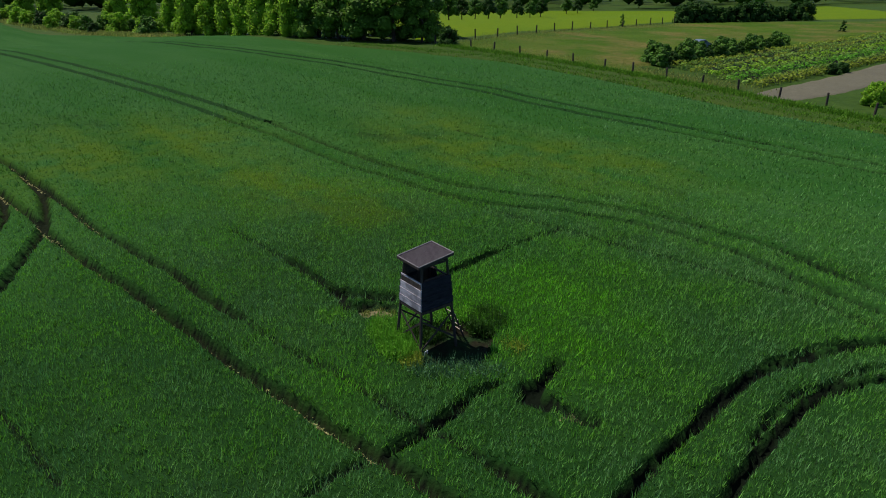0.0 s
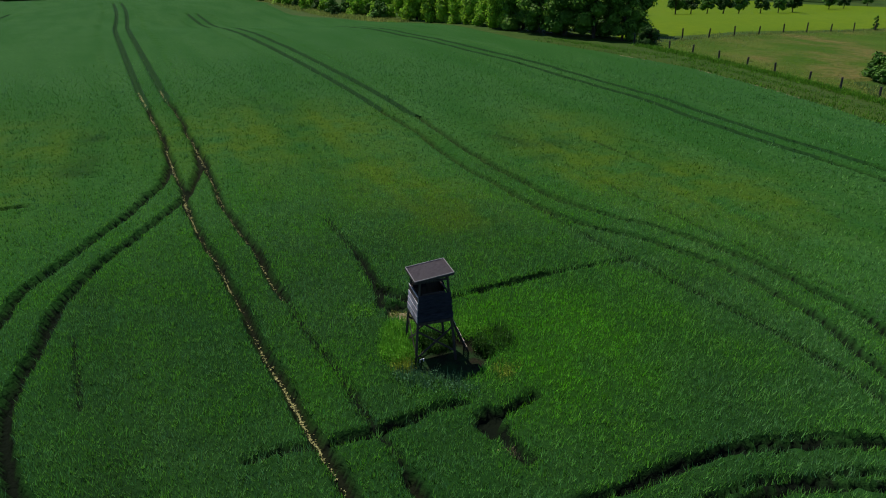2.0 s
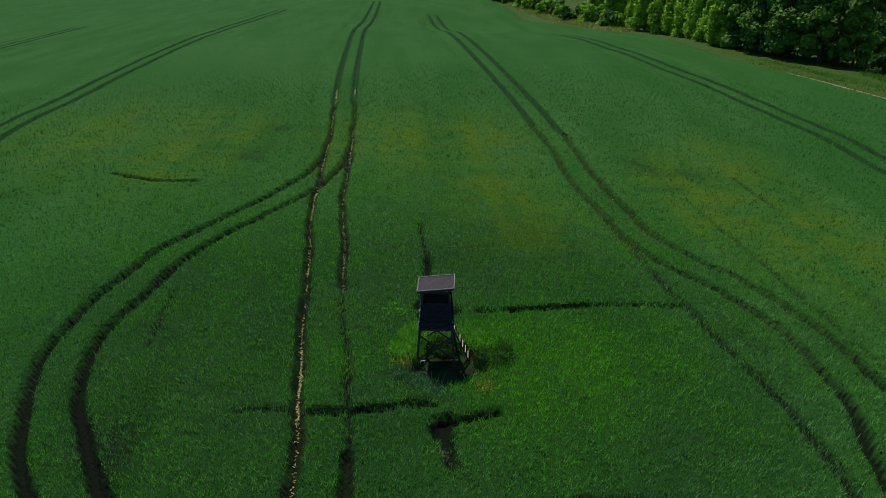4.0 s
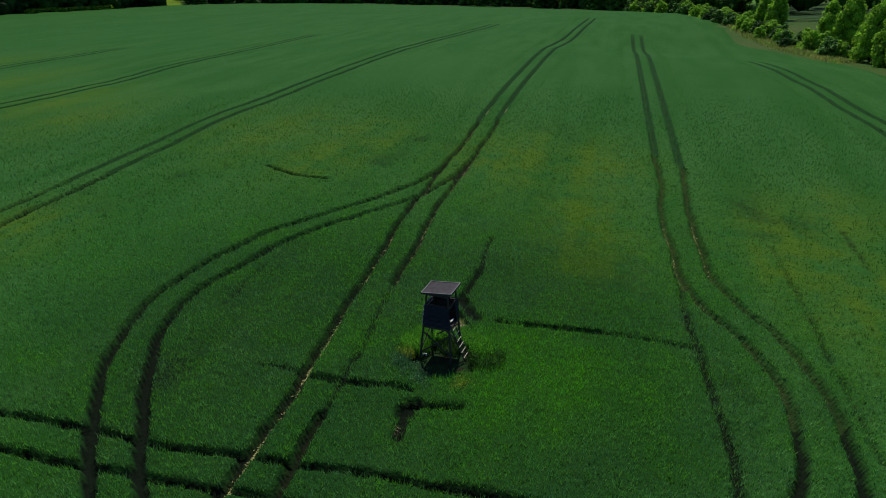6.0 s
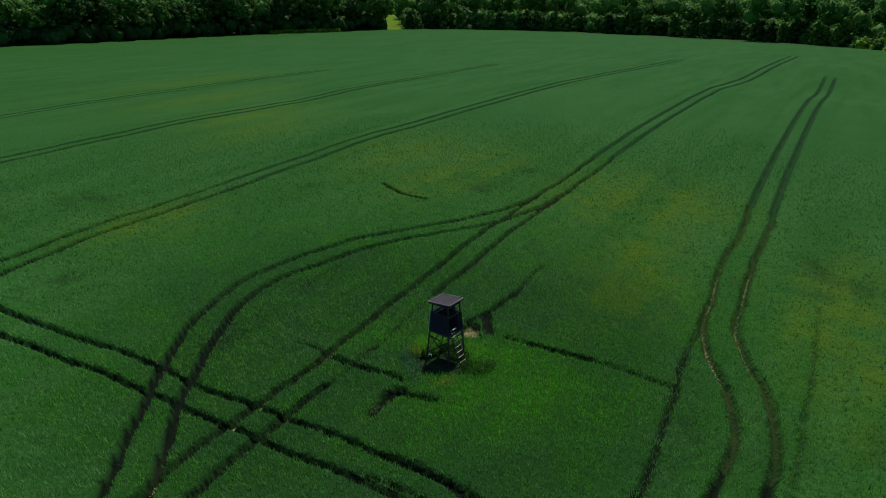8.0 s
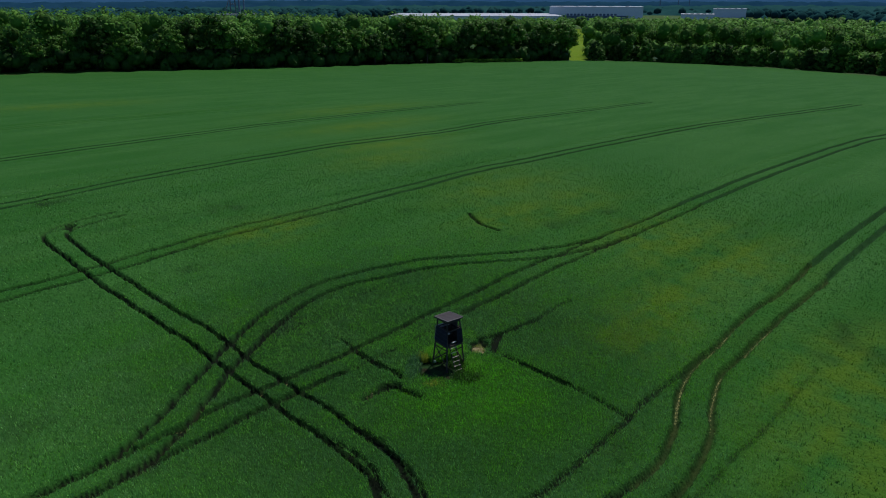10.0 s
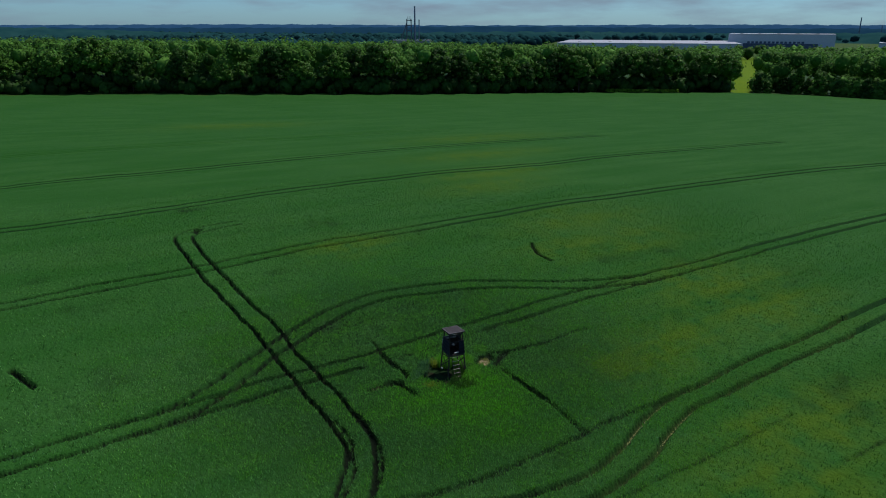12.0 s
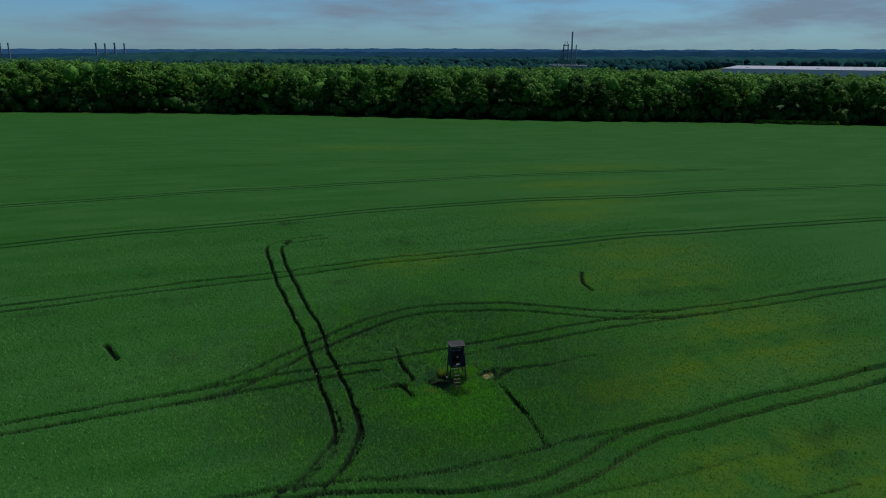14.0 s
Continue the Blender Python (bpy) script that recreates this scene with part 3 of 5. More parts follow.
for pts, depth in zip(PAIRS, DEPTHS):
    mid = spline(pts, 0.8)
    if len(mid) < 4:
        continue
    base = sum(len(v) for v in verts)
    rows_x = np.stack([sideways(mid, o)[:, 0] for o in profile], 1)
    rows_y = np.stack([sideways(mid, o)[:, 1] for o in profile], 1)
    h = canopy(rows_x, rows_y)
    rows_z = land(rows_x, rows_y) + np.where(h > 0.2, h - pressed * (depth / 0.54) * (1 + 0.15 * rng.normal(size=h.shape)), h) + 0.012
    rows_z[:, [0, -1]] -= 0.25
    verts.append(np.stack([rows_x, rows_y, rows_z], -1).reshape(-1, 3))
    idx = base + np.arange(rows_x.size).reshape(rows_x.shape)
    q = np.stack([idx[:-1, :-1], idx[1:, :-1], idx[1:, 1:], idx[:-1, 1:]], -1).reshape(-1, 4)
    allv = np.vstack(verts)
    keep = ~in_fine(allv[q, 0], allv[q, 1]).all(1)
    faces.append(q[keep])
    # rut floors and steeper walls take RUT, which has their shade in it
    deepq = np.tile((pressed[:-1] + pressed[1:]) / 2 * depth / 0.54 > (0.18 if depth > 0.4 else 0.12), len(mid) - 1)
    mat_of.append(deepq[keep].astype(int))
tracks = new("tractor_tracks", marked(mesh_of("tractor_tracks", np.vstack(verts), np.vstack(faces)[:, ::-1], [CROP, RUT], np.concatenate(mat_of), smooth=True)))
tagged(tracks, "pairs of wheel ruts running through the far wheat", "wheel tracks", kind="stuff")


# straw lying at the bottom of the driest ruts
corners = []
for pts, sides, loose in ((PAIRS[0][4:17], (-1,), 0.016), (PAIRS[0][4:11], (1,), 0.020), (PAIRS[3][5:10], (-1, 1), 0.035)):
    for side in sides:
        line = sideways(spline(pts, 0.4), side * 1.05)
        step = np.concatenate([[0], np.cumsum(np.linalg.norm(np.diff(line, axis=0), axis=1))])
        at = np.arange(0.0, step[-1], loose)
        at = at[rng.uniform(0, 1, len(at)) < 0.62 + 0.38 * np.sin(at / 1.7 + side)]
        x = np.interp(at, step, line[:, 0]) + rng.normal(0, 0.06, len(at))
        y = np.interp(at, step, line[:, 1]) + rng.normal(0, 0.06, len(at))
        i, j = np.clip(((x - FX0) / FS).round().astype(int), 0, fx.shape[1] - 1), np.clip(((y - FY0) / FS).round().astype(int), 0, fx.shape[0] - 1)
        z = np.where(in_fine(x, y, 0.5), np.minimum(fz[j, i], land(x, y) + 0.12), land(x, y)) + 0.035
        a = rng.uniform(0, np.pi, len(at))
        long, thin = rng.uniform(0.02, 0.07, len(at)), rng.uniform(0.006, 0.018, len(at))
        u, v = np.stack([np.cos(a), np.sin(a), rng.uniform(-0.2, 0.2, len(at))], -1), np.stack([-np.sin(a), np.cos(a), 0 * a], -1)
        c = np.stack([x, y, z], -1)
        u, v = u * long[:, None], v * thin[:, None]
        corners.append(np.stack([c - u - v, c + u - v, c + u + v, c - u + v], 1).reshape(-1, 3))
corners = np.vstack(corners)
litter = new("straw_litter", mesh_of("straw_litter", corners, np.arange(len(corners)).reshape(-1, 4), STRAW_BRIGHT))
tagged(litter, "pale straw lying along the bottom of the wheel ruts", "straw", kind="stuff")


def rut_gaps(x0, x1, y0, y1, step, reach):
    """A raster of the distance to the nearest rut's edge, negative inside, and of that rut's depth."""
    nx, ny = int((x1 - x0) / step) + 1, int((y1 - y0) / step) + 1
    gap, deepest = np.full((ny, nx), 9.0), np.zeros((ny, nx))
    n = int(np.ceil(reach / step))
    for w, depth, line in LINES:
        w = w + 0.13 if depth > 0.5 else w  # wider gap at the deep ruts bares their dark-painted walls
        seg = np.linalg.norm(np.diff(line, axis=0), axis=1)
        along_s = np.concatenate([[0], np.cumsum(seg)])
        at = np.arange(0, along_s[-1], step * 0.7)
        px, py = np.interp(at, along_s, line[:, 0]), np.interp(at, along_s, line[:, 1])
        i, j = np.round((px - x0) / step).astype(int), np.round((py - y0) / step).astype(int)
        for di in range(-n, n + 1):
            for dj in range(-n, n + 1):
                a, b = i + di, j + dj
                ok = (a >= 0) & (a < nx) & (b >= 0) & (b < ny)
                d = np.hypot(x0 + a[ok] * step - px[ok], y0 + b[ok] * step - py[ok]) - w / 2
                np.minimum.at(gap, (b[ok], a[ok]), d)
                np.maximum.at(deepest, (b[ok], a[ok]), depth * (d < 0.1))
    return gap, deepest


def sampled(raster, x0, y0, step, x, y):
    i, j = np.clip(np.round((x - x0) / step).astype(int), 0, raster.shape[1] - 1), np.clip(np.round((y - y0) / step).astype(int), 0, raster.shape[0] - 1)
    return raster[j, i]


NEAR_GAP = rut_gaps(FX0, FX1, FY0, FY1, 0.12, 0.5)
WIDE_GAP = rut_gaps(-170, 50, -135, 185, 0.4, 0.8)


def tufts(density, r0, r1, r2, r3, tall, half, spare, clump):
    """Leaning blades standing out of the crop's top in a ring round the high seat, kept out of the ruts: corners and amounts of dry and lush."""
    n = int(density * (2 * r3) ** 2)
    x, y = rng.uniform(-r3, r3, n), rng.uniform(-r3, r3, n) + 22
    r = np.hypot(x, y - 22)
    chance = soft((r - r0) / max(r1 - r0, 0.01)) * (1 - soft((r - r2) / (r3 - r2)))
    ok = (rng.uniform(0, 1, n) < chance) & (x < 45) & (x > -455) & (y > -320) & (y < 300) & ~((x > 10) & (y < -40))
    x, y, r = x[ok], y[ok], r[ok]
    ok = beyond(x, y, FIELD) < -0.6
    x, y, r = x[ok], y[ok], r[ok]
    fine = in_fine(x, y, 0.2)
    gap = np.where(fine, sampled(NEAR_GAP[0], FX0, FY0, 0.12, x, y), sampled(WIDE_GAP[0], -170, -135, 0.4, x, y))
    pit = np.where(fine, sampled(NEAR_GAP[1], FX0, FY0, 0.12, x, y), sampled(WIDE_GAP[1], -170, -135, 0.4, x, y))
    gap = gap + 0.07 * wobble(x, y, 0.6, 3.0)
    gone = (gap < spare) & (rng.uniform(0, 1, len(x)) < pit * 2.1)
    gone |= fine & (clearing(x, y) > 0.35)
    # stems stand in clumps with gaps between them
    cell = np.sin(np.floor(x / clump) * 12.9898 + np.floor(y / clump) * 78.233) * 43758.5453
    vigour = cell - np.floor(cell)
    gone |= rng.uniform(0, 1, len(x)) > 0.30 + 1.1 * vigour
    x, y, r, vigour = x[~gone], y[~gone], r[~gone], vigour[~gone]
    m = len(x)
    dry, lush = dryness(x, y), lushness(x, y)
    z = land(x, y) + canopy(x, y) - 0.05
    a, lean = rng.uniform(0, 2 * np.pi, m), rng.uniform(0.08, 0.80, m)
    h = tall * rng.uniform(0.55, 1.15, m) * (0.75 + 0.5 * vigour) * (1 - 0.25 * dry)
    w = half * rng.uniform(0.6, 1.4, m)
    b = a + rng.uniform(0.8, 2.3, m)
    p = np.stack([np.stack([x - np.cos(b) * w, y - np.sin(b) * w, z], -1), np.stack([x + np.cos(b) * w, y + np.sin(b) * w, z], -1),
                  np.stack([x + np.cos(a) * lean * h, y + np.sin(a) * lean * h, z + h], -1)], 1)
    return p.reshape(-1, 3), np.repeat(dry, 3), np.repeat(lush, 3)


for text, ring, blade_mat in (("upright green wheat blades and ears on the crop", (360, -1, 0, 17, 32, 0.24, 0.0120, 0.07, 0.15), BLADE),
                   ("green wheat blades standing on the field farther out", (25, 17, 32, 48, 80, 0.24, 0.036, 0.21, 0.5), TOPS)):
    corners, dry, lush = tufts(*ring)
    me = mesh_of("wheat_blades", corners, np.arange(len(corners)).reshape(-1, 3), blade_mat)
    for mark, amount in (("dry", dry), ("lush", lush)):
        me.attributes.new(mark, "FLOAT", "POINT").data.foreach_set("value", amount.astype(np.float32))
    tagged(new("wheat_blades", me), text, "wheat", kind="stuff")


# ---- the high seat ----
def high_seat():
    base = lz(*SEAT) + 0.27
    seat = thing("hunting_high_seat", "weathered wooden hunting high seat with a felt roof, standing in wheat", "high seat", (*SEAT, base), 38.3)
    foot, top = {}, {}
    floor_z, rail_z, eave = 1.84, 2.97, 3.62
    for sx in (-1, 1):
        for sy in (-1, 1):
            foot[sx, sy] = Vector((sx * 0.90, sy * 0.82, -0.32))
            top[sx, sy] = Vector((sx * 0.58, sy * 0.56, 3.74 + 0.06 * sx))
            part("leg", pole(bmesh.new(), foot[sx, sy], top[sx, sy], 0.062, 0.05, 9), WOOD_DARK, seat)
    at = lambda sx, sy, z: foot[sx, sy].lerp(top[sx, sy], (z - foot[sx, sy].z) / (top[sx, sy].z - foot[sx, sy].z))
    # floor frame and boards
    for a, b in (((-1, -1), (1, -1)), ((-1, 1), (1, 1)), ((-1, -1), (-1, 1)), ((1, -1), (1, 1))):
        part("floor_joist", beam(bmesh.new(), at(*a, floor_z - 0.07), at(*b, floor_z - 0.07), 0.07, 0.12, 0.006), WOOD_DARK, seat)
        part("top_rail", beam(bmesh.new(), at(*a, rail_z), at(*b, rail_z), 0.06, 0.07, 0.006), WOOD_DARK, seat)
        part("roof_plate", beam(bmesh.new(), at(*a, eave), at(*b, eave), 0.06, 0.08, 0.006), WOOD_DARK, seat)
    for k in range(9):
        y = -0.58 + k * 0.145
        part("floor_board", beam(bmesh.new(), (-0.74, y, floor_z), (0.74, y, floor_z), 0.13, 0.025), WOOD_DARK, seat)
    # crossed braces on the four sides
    for a, b in (((-1, -1), (1, -1)), ((1, 1), (-1, 1)), ((-1, 1), (-1, -1))):
        part("brace", beam(bmesh.new(), at(*a, 0.2), at(*b, 1.42), 0.03, 0.075), WOOD_DARK, seat)
        part("brace", beam(bmesh.new(), at(*b, 0.25) + Vector((0, 0, 0.02)), at(*a, 1.45), 0.03, 0.075), WOOD_DARK, seat)
    # boarded parapet: horizontal silvered boards, sun and shade painted per side; the ladder side keeps a gap
    rows = 4
    for a, b, out, shade, gap in (((-1, -1), (1, -1), Vector((0, -1, 0)), WOOD_NAVY, 0), ((1, 1), (-1, 1), Vector((0, 1, 0)), WOOD_NAVY, 0),
                                  ((-1, 1), (-1, -1), Vector((-1, 0, 0)), WOOD_GREY, 0), ((1, -1), (1, 1), Vector((1, 0, 0)), WOOD_NAVY, 1)):
        for k in range(rows):
            z = floor_z + 0.02 + (k + 0.5) * (rail_z + 0.05 - floor_z) / rows
            p, q = at(*a, z) + out * 0.055, at(*b, z) + out * 0.055
            side = (q - p).normalized()
            p, q = p - side * 0.07, q + side * 0.07
            if gap:
                p = p.lerp(q, 0.66)
            part("board", beam(bmesh.new(), p, q, 0.022, (rail_z + 0.05 - floor_z) / rows - 0.004, 0.002), shade, seat)
    # window posts, back board and bench
    part("back_panel", beam(bmesh.new(), at(-1, 1, 3.30) + Vector((0.06, 0.02, 0)), at(-1, 1, 3.30).lerp(at(1, 1, 3.30), 0.72) + Vector((0, 0.02, 0)), 0.02, 0.74), WOOD_DARK, seat, "dark boarded back wall")
    # dark panels added inside the boards to give the interior its shade
    for a, b, out in (((-1, -1), (1, -1), Vector((0, -1, 0))), ((1, 1), (-1, 1), Vector((0, 1, 0))), ((-1, 1), (-1, -1), Vector((-1, 0, 0)))):
        p, q = at(*a, 2.40) + out * 0.02, at(*b, 2.40) + out * 0.02
        part("shade_lining", beam(bmesh.new(), p, q, 0.015, 1.14), WOOD_DARK, seat)
    bench = part("bench", beam(bmesh.new(), (-0.30, -0.50, 2.28), (-0.30, 0.50, 2.26), 0.30, 0.035, 0.004), WOOD_DARK, seat)
    part("bench_leg", beam(bmesh.new(), (-0.30, 0.3, floor_z), (-0.30, 0.3, 2.26), 0.05), WOOD_DARK, bench)
    part("bench_leg", beam(bmesh.new(), (-0.30, -0.3, floor_z), (-0.30, -0.3, 2.26), 0.05), WOOD_DARK, bench)
    part("arm_rest", beam(bmesh.new(), (-0.5, -0.58, rail_z + 0.05), (0.5, -0.58, rail_z + 0.05), 0.03, 0.14, 0.004), WOOD_DARK, seat)
    # roof: boarded panel with felt and bleached battens on its rim, tilting down to the front
    slope = lambda x, y: 3.78 + 0.11 * x + 0.01 * y
    rx, ry = 0.83, 0.70
    corner = lambda x, y, up=0.0: Vector((x, y, slope(x, y) + up))
    bm = bmesh.new()
    nx, ny = 10, 8
    grid = [[bm.verts.new(corner(-rx + 2 * rx * i / nx, -ry + 2 * ry * j / ny, 0.05 + 0.008 * math.sin(3.1 * i + j * 1.7))) for j in range(ny + 1)] for i in range(nx + 1)]
    for i in range(nx):
        for j in range(ny):
            bm.faces.new((grid[i][j], grid[i + 1][j], grid[i + 1][j + 1], grid[i][j + 1]))
    bmesh.ops.solidify(bm, geom=bm.faces[:], thickness=0.03)
    roof = part("roof", bm, FELT, seat, "sagging dark roofing felt")
    for (x0, y0), (x1, y1) in (((-rx, -ry), (rx, -ry)), ((-rx, ry), (rx, ry)), ((-rx, -ry), (-rx, ry)), ((rx, -ry), (rx, ry))):
        part("edge_batten", beam(bmesh.new(), corner(x0, y0, 0.072), corner(x1, y1, 0.072), 0.032, 0.03, 0.004), EDGE, roof)
        part("fascia", beam(bmesh.new(), corner(x0, y0, 0.005), corner(x1, y1, 0.005), 0.03, 0.09, 0.003), WOOD_DARK, roof)
    for y in (-0.4, 0.0, 0.4):
        part("rafter", beam(bmesh.new(), corner(-rx + 0.05, y, -0.03), corner(rx - 0.05, y, -0.03), 0.05, 0.06), WOOD_DARK, roof)
    # ladder leaning on the open side
    ladder = part("ladder", bmesh.new(), WOOD_DARK, seat)
    lo, hi = Vector((1.58, -0.28, -0.12)), Vector((0.72, -0.28, 1.88))
    for y in (-0.46, 0.06):
        part("rail", pole(bmesh.new(), (lo.x, y, lo.z), (hi.x - 0.04, y, hi.z + 0.1), 0.038, 0.032, 8), WOOD_DARK, ladder)
    for k in range(6):
        p = lo.lerp(hi, (k + 0.9) / 6.6)
        part("rung", beam(bmesh.new(), (p.x + 0.045, -0.50, p.z), (p.x + 0.045, 0.10, p.z + 0.015), 0.034, 0.03, 0.004), WOOD_PALE, ladder, "pale replaced wooden rung")
    return seat


high_seat()
base_z = lz(*SEAT) + 0.25
turned = Matrix.Translation((*SEAT, base_z)) @ pose(0, 0, 0, 0, 0, 38.3)


def canister():
    bm = bmesh.new()
    bmesh.ops.create_cube(bm, size=1, matrix=Matrix.Diagonal((0.36, 0.27, 0.06, 1)))
    bmesh.ops.bevel(bm, geom=bm.edges[:], offset=0.015, segments=2, affect="EDGES")
    return bm


pad = new("seat_cushion", finish(canister(), "seat_cushion", WHITE))
pad.matrix_world = turned @ pose(0.56, 0.04, 1.96, 0, 0, 90) @ pose(0, 0, 0, -40, 0, 0)
tagged(pad, "white cushion lying on the floor boards of the high seat", "cushion")
sheet = new("paper_sheet", finish(canister(), "paper_sheet", WHITE))
sheet.matrix_world = turned @ pose(-0.27, 0.15, 2.33, 0, 10, 20) @ Matrix.Diagonal((0.7, 0.8, 0.8, 1))
tagged(sheet, "small white pad lying on the dark bench", "pad")
bm = bmesh.new()
beam(bm, (-0.09, 0, 0.14), (0.09, 0.02, 0.14), 0.03)
pole(bm, (-0.09, 0, 0), (-0.09, 0, 0.15), 0.02, 0.02)
pole(bm, (0.09, 0.02, 0), (0.09, 0.02, 0.15), 0.02, 0.02)
hoop = new("white_bracket", finish(bm, "white_bracket", WHITE))
hoop.matrix_world = turned @ pose(-0.62, -0.82, 0.02, 0, 0, 10)
tagged(hoop, "small white bracket standing beside the leg of the high seat", "bracket")


# ---- plants ----
def leaf_cloud(n, centre, radius, size, squash=1.0, up=0.3, gen=rng):
    """Small leaf clumps on the skin of a ball: corners of quads."""
    d = gen.normal(size=(n, 3))
    d /= np.linalg.norm(d, axis=1)[:, None]
    d[:, 2] = np.where(d[:, 2] < -0.45, -d[:, 2], d[:, 2])
    p = np.asarray(centre) + d * radius * gen.uniform(0.72, 1.12, (n, 1)) * np.array([1, 1, squash])
    nrm = d + gen.normal(0, 0.45, (n, 3)) + np.array([0, 0, up])
    nrm /= np.linalg.norm(nrm, axis=1)[:, None]
    t = np.cross(nrm, gen.normal(size=(n, 3)))
    t /= np.linalg.norm(t, axis=1)[:, None]
    b = np.cross(nrm, t)
    s = size * gen.uniform(0.5, 1.3, (n, 1))
    return np.stack([p - t * s, p + b * s * 0.62, p + t * s, p - b * s * 0.62], 1).reshape(-1, 3)


def ball(centre, r, squash, gen, fine=0):
    bm = bmesh.new()
    bmesh.ops.create_icosphere(bm, subdivisions=1 + fine, radius=1.0)
    v = np.array([x.co[:] for x in bm.verts])
    f = np.array([[x.index for x in g.verts] for g in bm.faces])
    bm.free()
    return v * r * gen.uniform(0.8, 1.15, (len(v), 1)) * np.array([1, 1, squash]) + centre, f


def crown_mesh(name, mat, wide, low, high, lobes, leaves, size, seed, droop=0.0, taper=0.35):
    """A crown of overlapping leafy lobes between two heights, with gaps and an uneven outline."""
    gen = np.random.default_rng(seed)
    vs, fs, shift = [], [], 0
    for k in range(lobes):
        u = (k + 0.5) / lobes
        z = low + (high - low) * (0.08 + 0.84 * u)
        reach = wide * (1 - taper * abs(2 * u - 0.75)) * gen.uniform(0.35, 0.72)
        a = k * 2.4 + gen.uniform(-0.4, 0.4)
        r = wide * gen.uniform(0.30, 0.48) * (1.0 - 0.35 * u)
        c = np.array([math.cos(a) * reach * (1 - 0.6 * u * u), math.sin(a) * reach * (1 - 0.6 * u * u), z])
        sq = gen.uniform(0.75, 1.0) + droop
        v, f = ball(c, r * 0.80, sq, gen)
        quads = leaf_cloud(leaves // lobes, c, r, size, sq, 0.35 - droop, gen)
        n = len(quads)
        q = np.arange(n).reshape(-1, 4)
        tri = np.vstack([f, q[:, [0, 1, 2]] + len(v), q[:, [0, 2, 3]] + len(v)])
        vs.append(np.vstack([v, quads])), fs.append(tri + shift)
        shift += len(v) + n
    return mesh_of(name, np.vstack(vs), np.vstack(fs), mat)


def trunk_mesh(name, height, r, seed):
    gen = random.Random(seed)
    bm = bmesh.new()
    mid = Vector((gen.uniform(-0.2, 0.2), gen.uniform(-0.2, 0.2), height * 0.45))
    pole(bm, (0, 0, -0.6), mid, r, r * 0.75, 8)
    pole(bm, mid, (mid.x * 1.6, mid.y * 1.6, height), r * 0.75, r * 0.3, 7)
    for k in range(4):
        a = k * 1.57 + gen.uniform(-0.5, 0.5)
        s = mid.lerp(Vector((mid.x * 1.6, mid.y * 1.6, height)), gen.uniform(0.0, 0.6))
        pole(bm, s, (s.x + math.cos(a) * height * 0.25, s.y + math.sin(a) * height * 0.25, s.z + height * 0.3), r * 0.4, r * 0.12, 6)
    return finish(bm, name, BARK)


def tree(label, trunk, crown, place, turn=0.0, scale=1.0, group="", name="tree"):
    t = thing(name, label, "tree", place, turn, group)
    t.scale = (scale, scale, scale)
    part("trunk", trunk, BARK, t)
    part("crown", crown, LEAF, t)
    return t


def bush_mesh(name, mat, wide, tall, leaves, size, seed):
    return crown_mesh(name, mat, wide, -0.3, tall, 12, leaves, size, seed, taper=0.12)


def bush(label, mesh, x, y, turn=0, scale=1.0, group="", name="bush", category="bush"):
    b = new(name, mesh)
    b.matrix_world = pose(x, y, lz(x, y) - 0.05, 0, 0, turn)
    b.scale = (scale, scale, scale)
    return tagged(b, label, category, group)


# weeds and trampled growth round the high seat
def weed_patch(name, label, mat, cx, cy, rx, ry, n, tall, size, seed):
    gen = np.random.default_rng(seed)
    out = []
    for k in range(n):
        a, r = gen.uniform(0, 6.28), math.sqrt(gen.uniform(0, 1))
        x, y = cx + math.cos(a) * r * rx, cy + math.sin(a) * r * ry
        h = tall * gen.uniform(0.5, 1.15)
        out.append(leaf_cloud(int(gen.integers(8, 14)), (x, y, lz(x, y) + 0.12 + h * 0.40), h * 0.42, size * 0.8, 1.1, 0.5, gen))
        b = 14
        turn, tip, w = gen.uniform(0, 6.28, b), gen.uniform(0.1, 0.5, b) * h, size * gen.uniform(0.15, 0.35, b)
        foot_x, foot_y, foot_z = x + gen.normal(0, 0.10, b), y + gen.normal(0, 0.10, b), lz(x, y) + 0.1
        top_z = foot_z + h * gen.uniform(0.6, 1.15, b)
        sx, sy = -np.sin(turn) * w, np.cos(turn) * w
        ex, ey = foot_x + np.cos(turn) * tip, foot_y + np.sin(turn) * tip
        low_z = np.full(b, foot_z)
        out.append(np.stack([np.stack([foot_x - sx, foot_y - sy, low_z], -1), np.stack([foot_x + sx, foot_y + sy, low_z], -1),
                             np.stack([ex + sx * 0.3, ey + sy * 0.3, top_z], -1), np.stack([ex - sx * 0.3, ey - sy * 0.3, top_z], -1)], 1).reshape(-1, 3))
    v = np.vstack(out)
    q = np.arange(len(v)).reshape(-1, 4)
    return tagged(new(name, mesh_of(name, v, q, mat)), label, "weeds", kind="stuff")


weed_patch("weeds", "bright green weeds growing beside the high seat", WEED, -2.2, 25.3, 0.8, 1.0, 190, 0.85, 0.055, 11)
weed_patch("weeds", "bright green weeds at the foot of the high seat", WEED, -1.7, 23.9, 0.8, 0.7, 150, 0.85, 0.055, 12)
weed_patch("weeds", "green weeds behind the high seat", WEED, 0.0, 26.8, 1.5, 0.6, 120, 0.75, 0.055, 19)
weed_patch("weeds", "dark green weeds growing between the legs of the high seat", LEAF_DARK, -0.8, 25.5, 0.9, 0.6, 90, 0.45, 0.05, 27)
weed_patch("weeds", "tall green grass before the legs of the high seat", WEED, -1.7, 23.7, 0.6, 0.4, 80, 0.8, 0.05, 28)
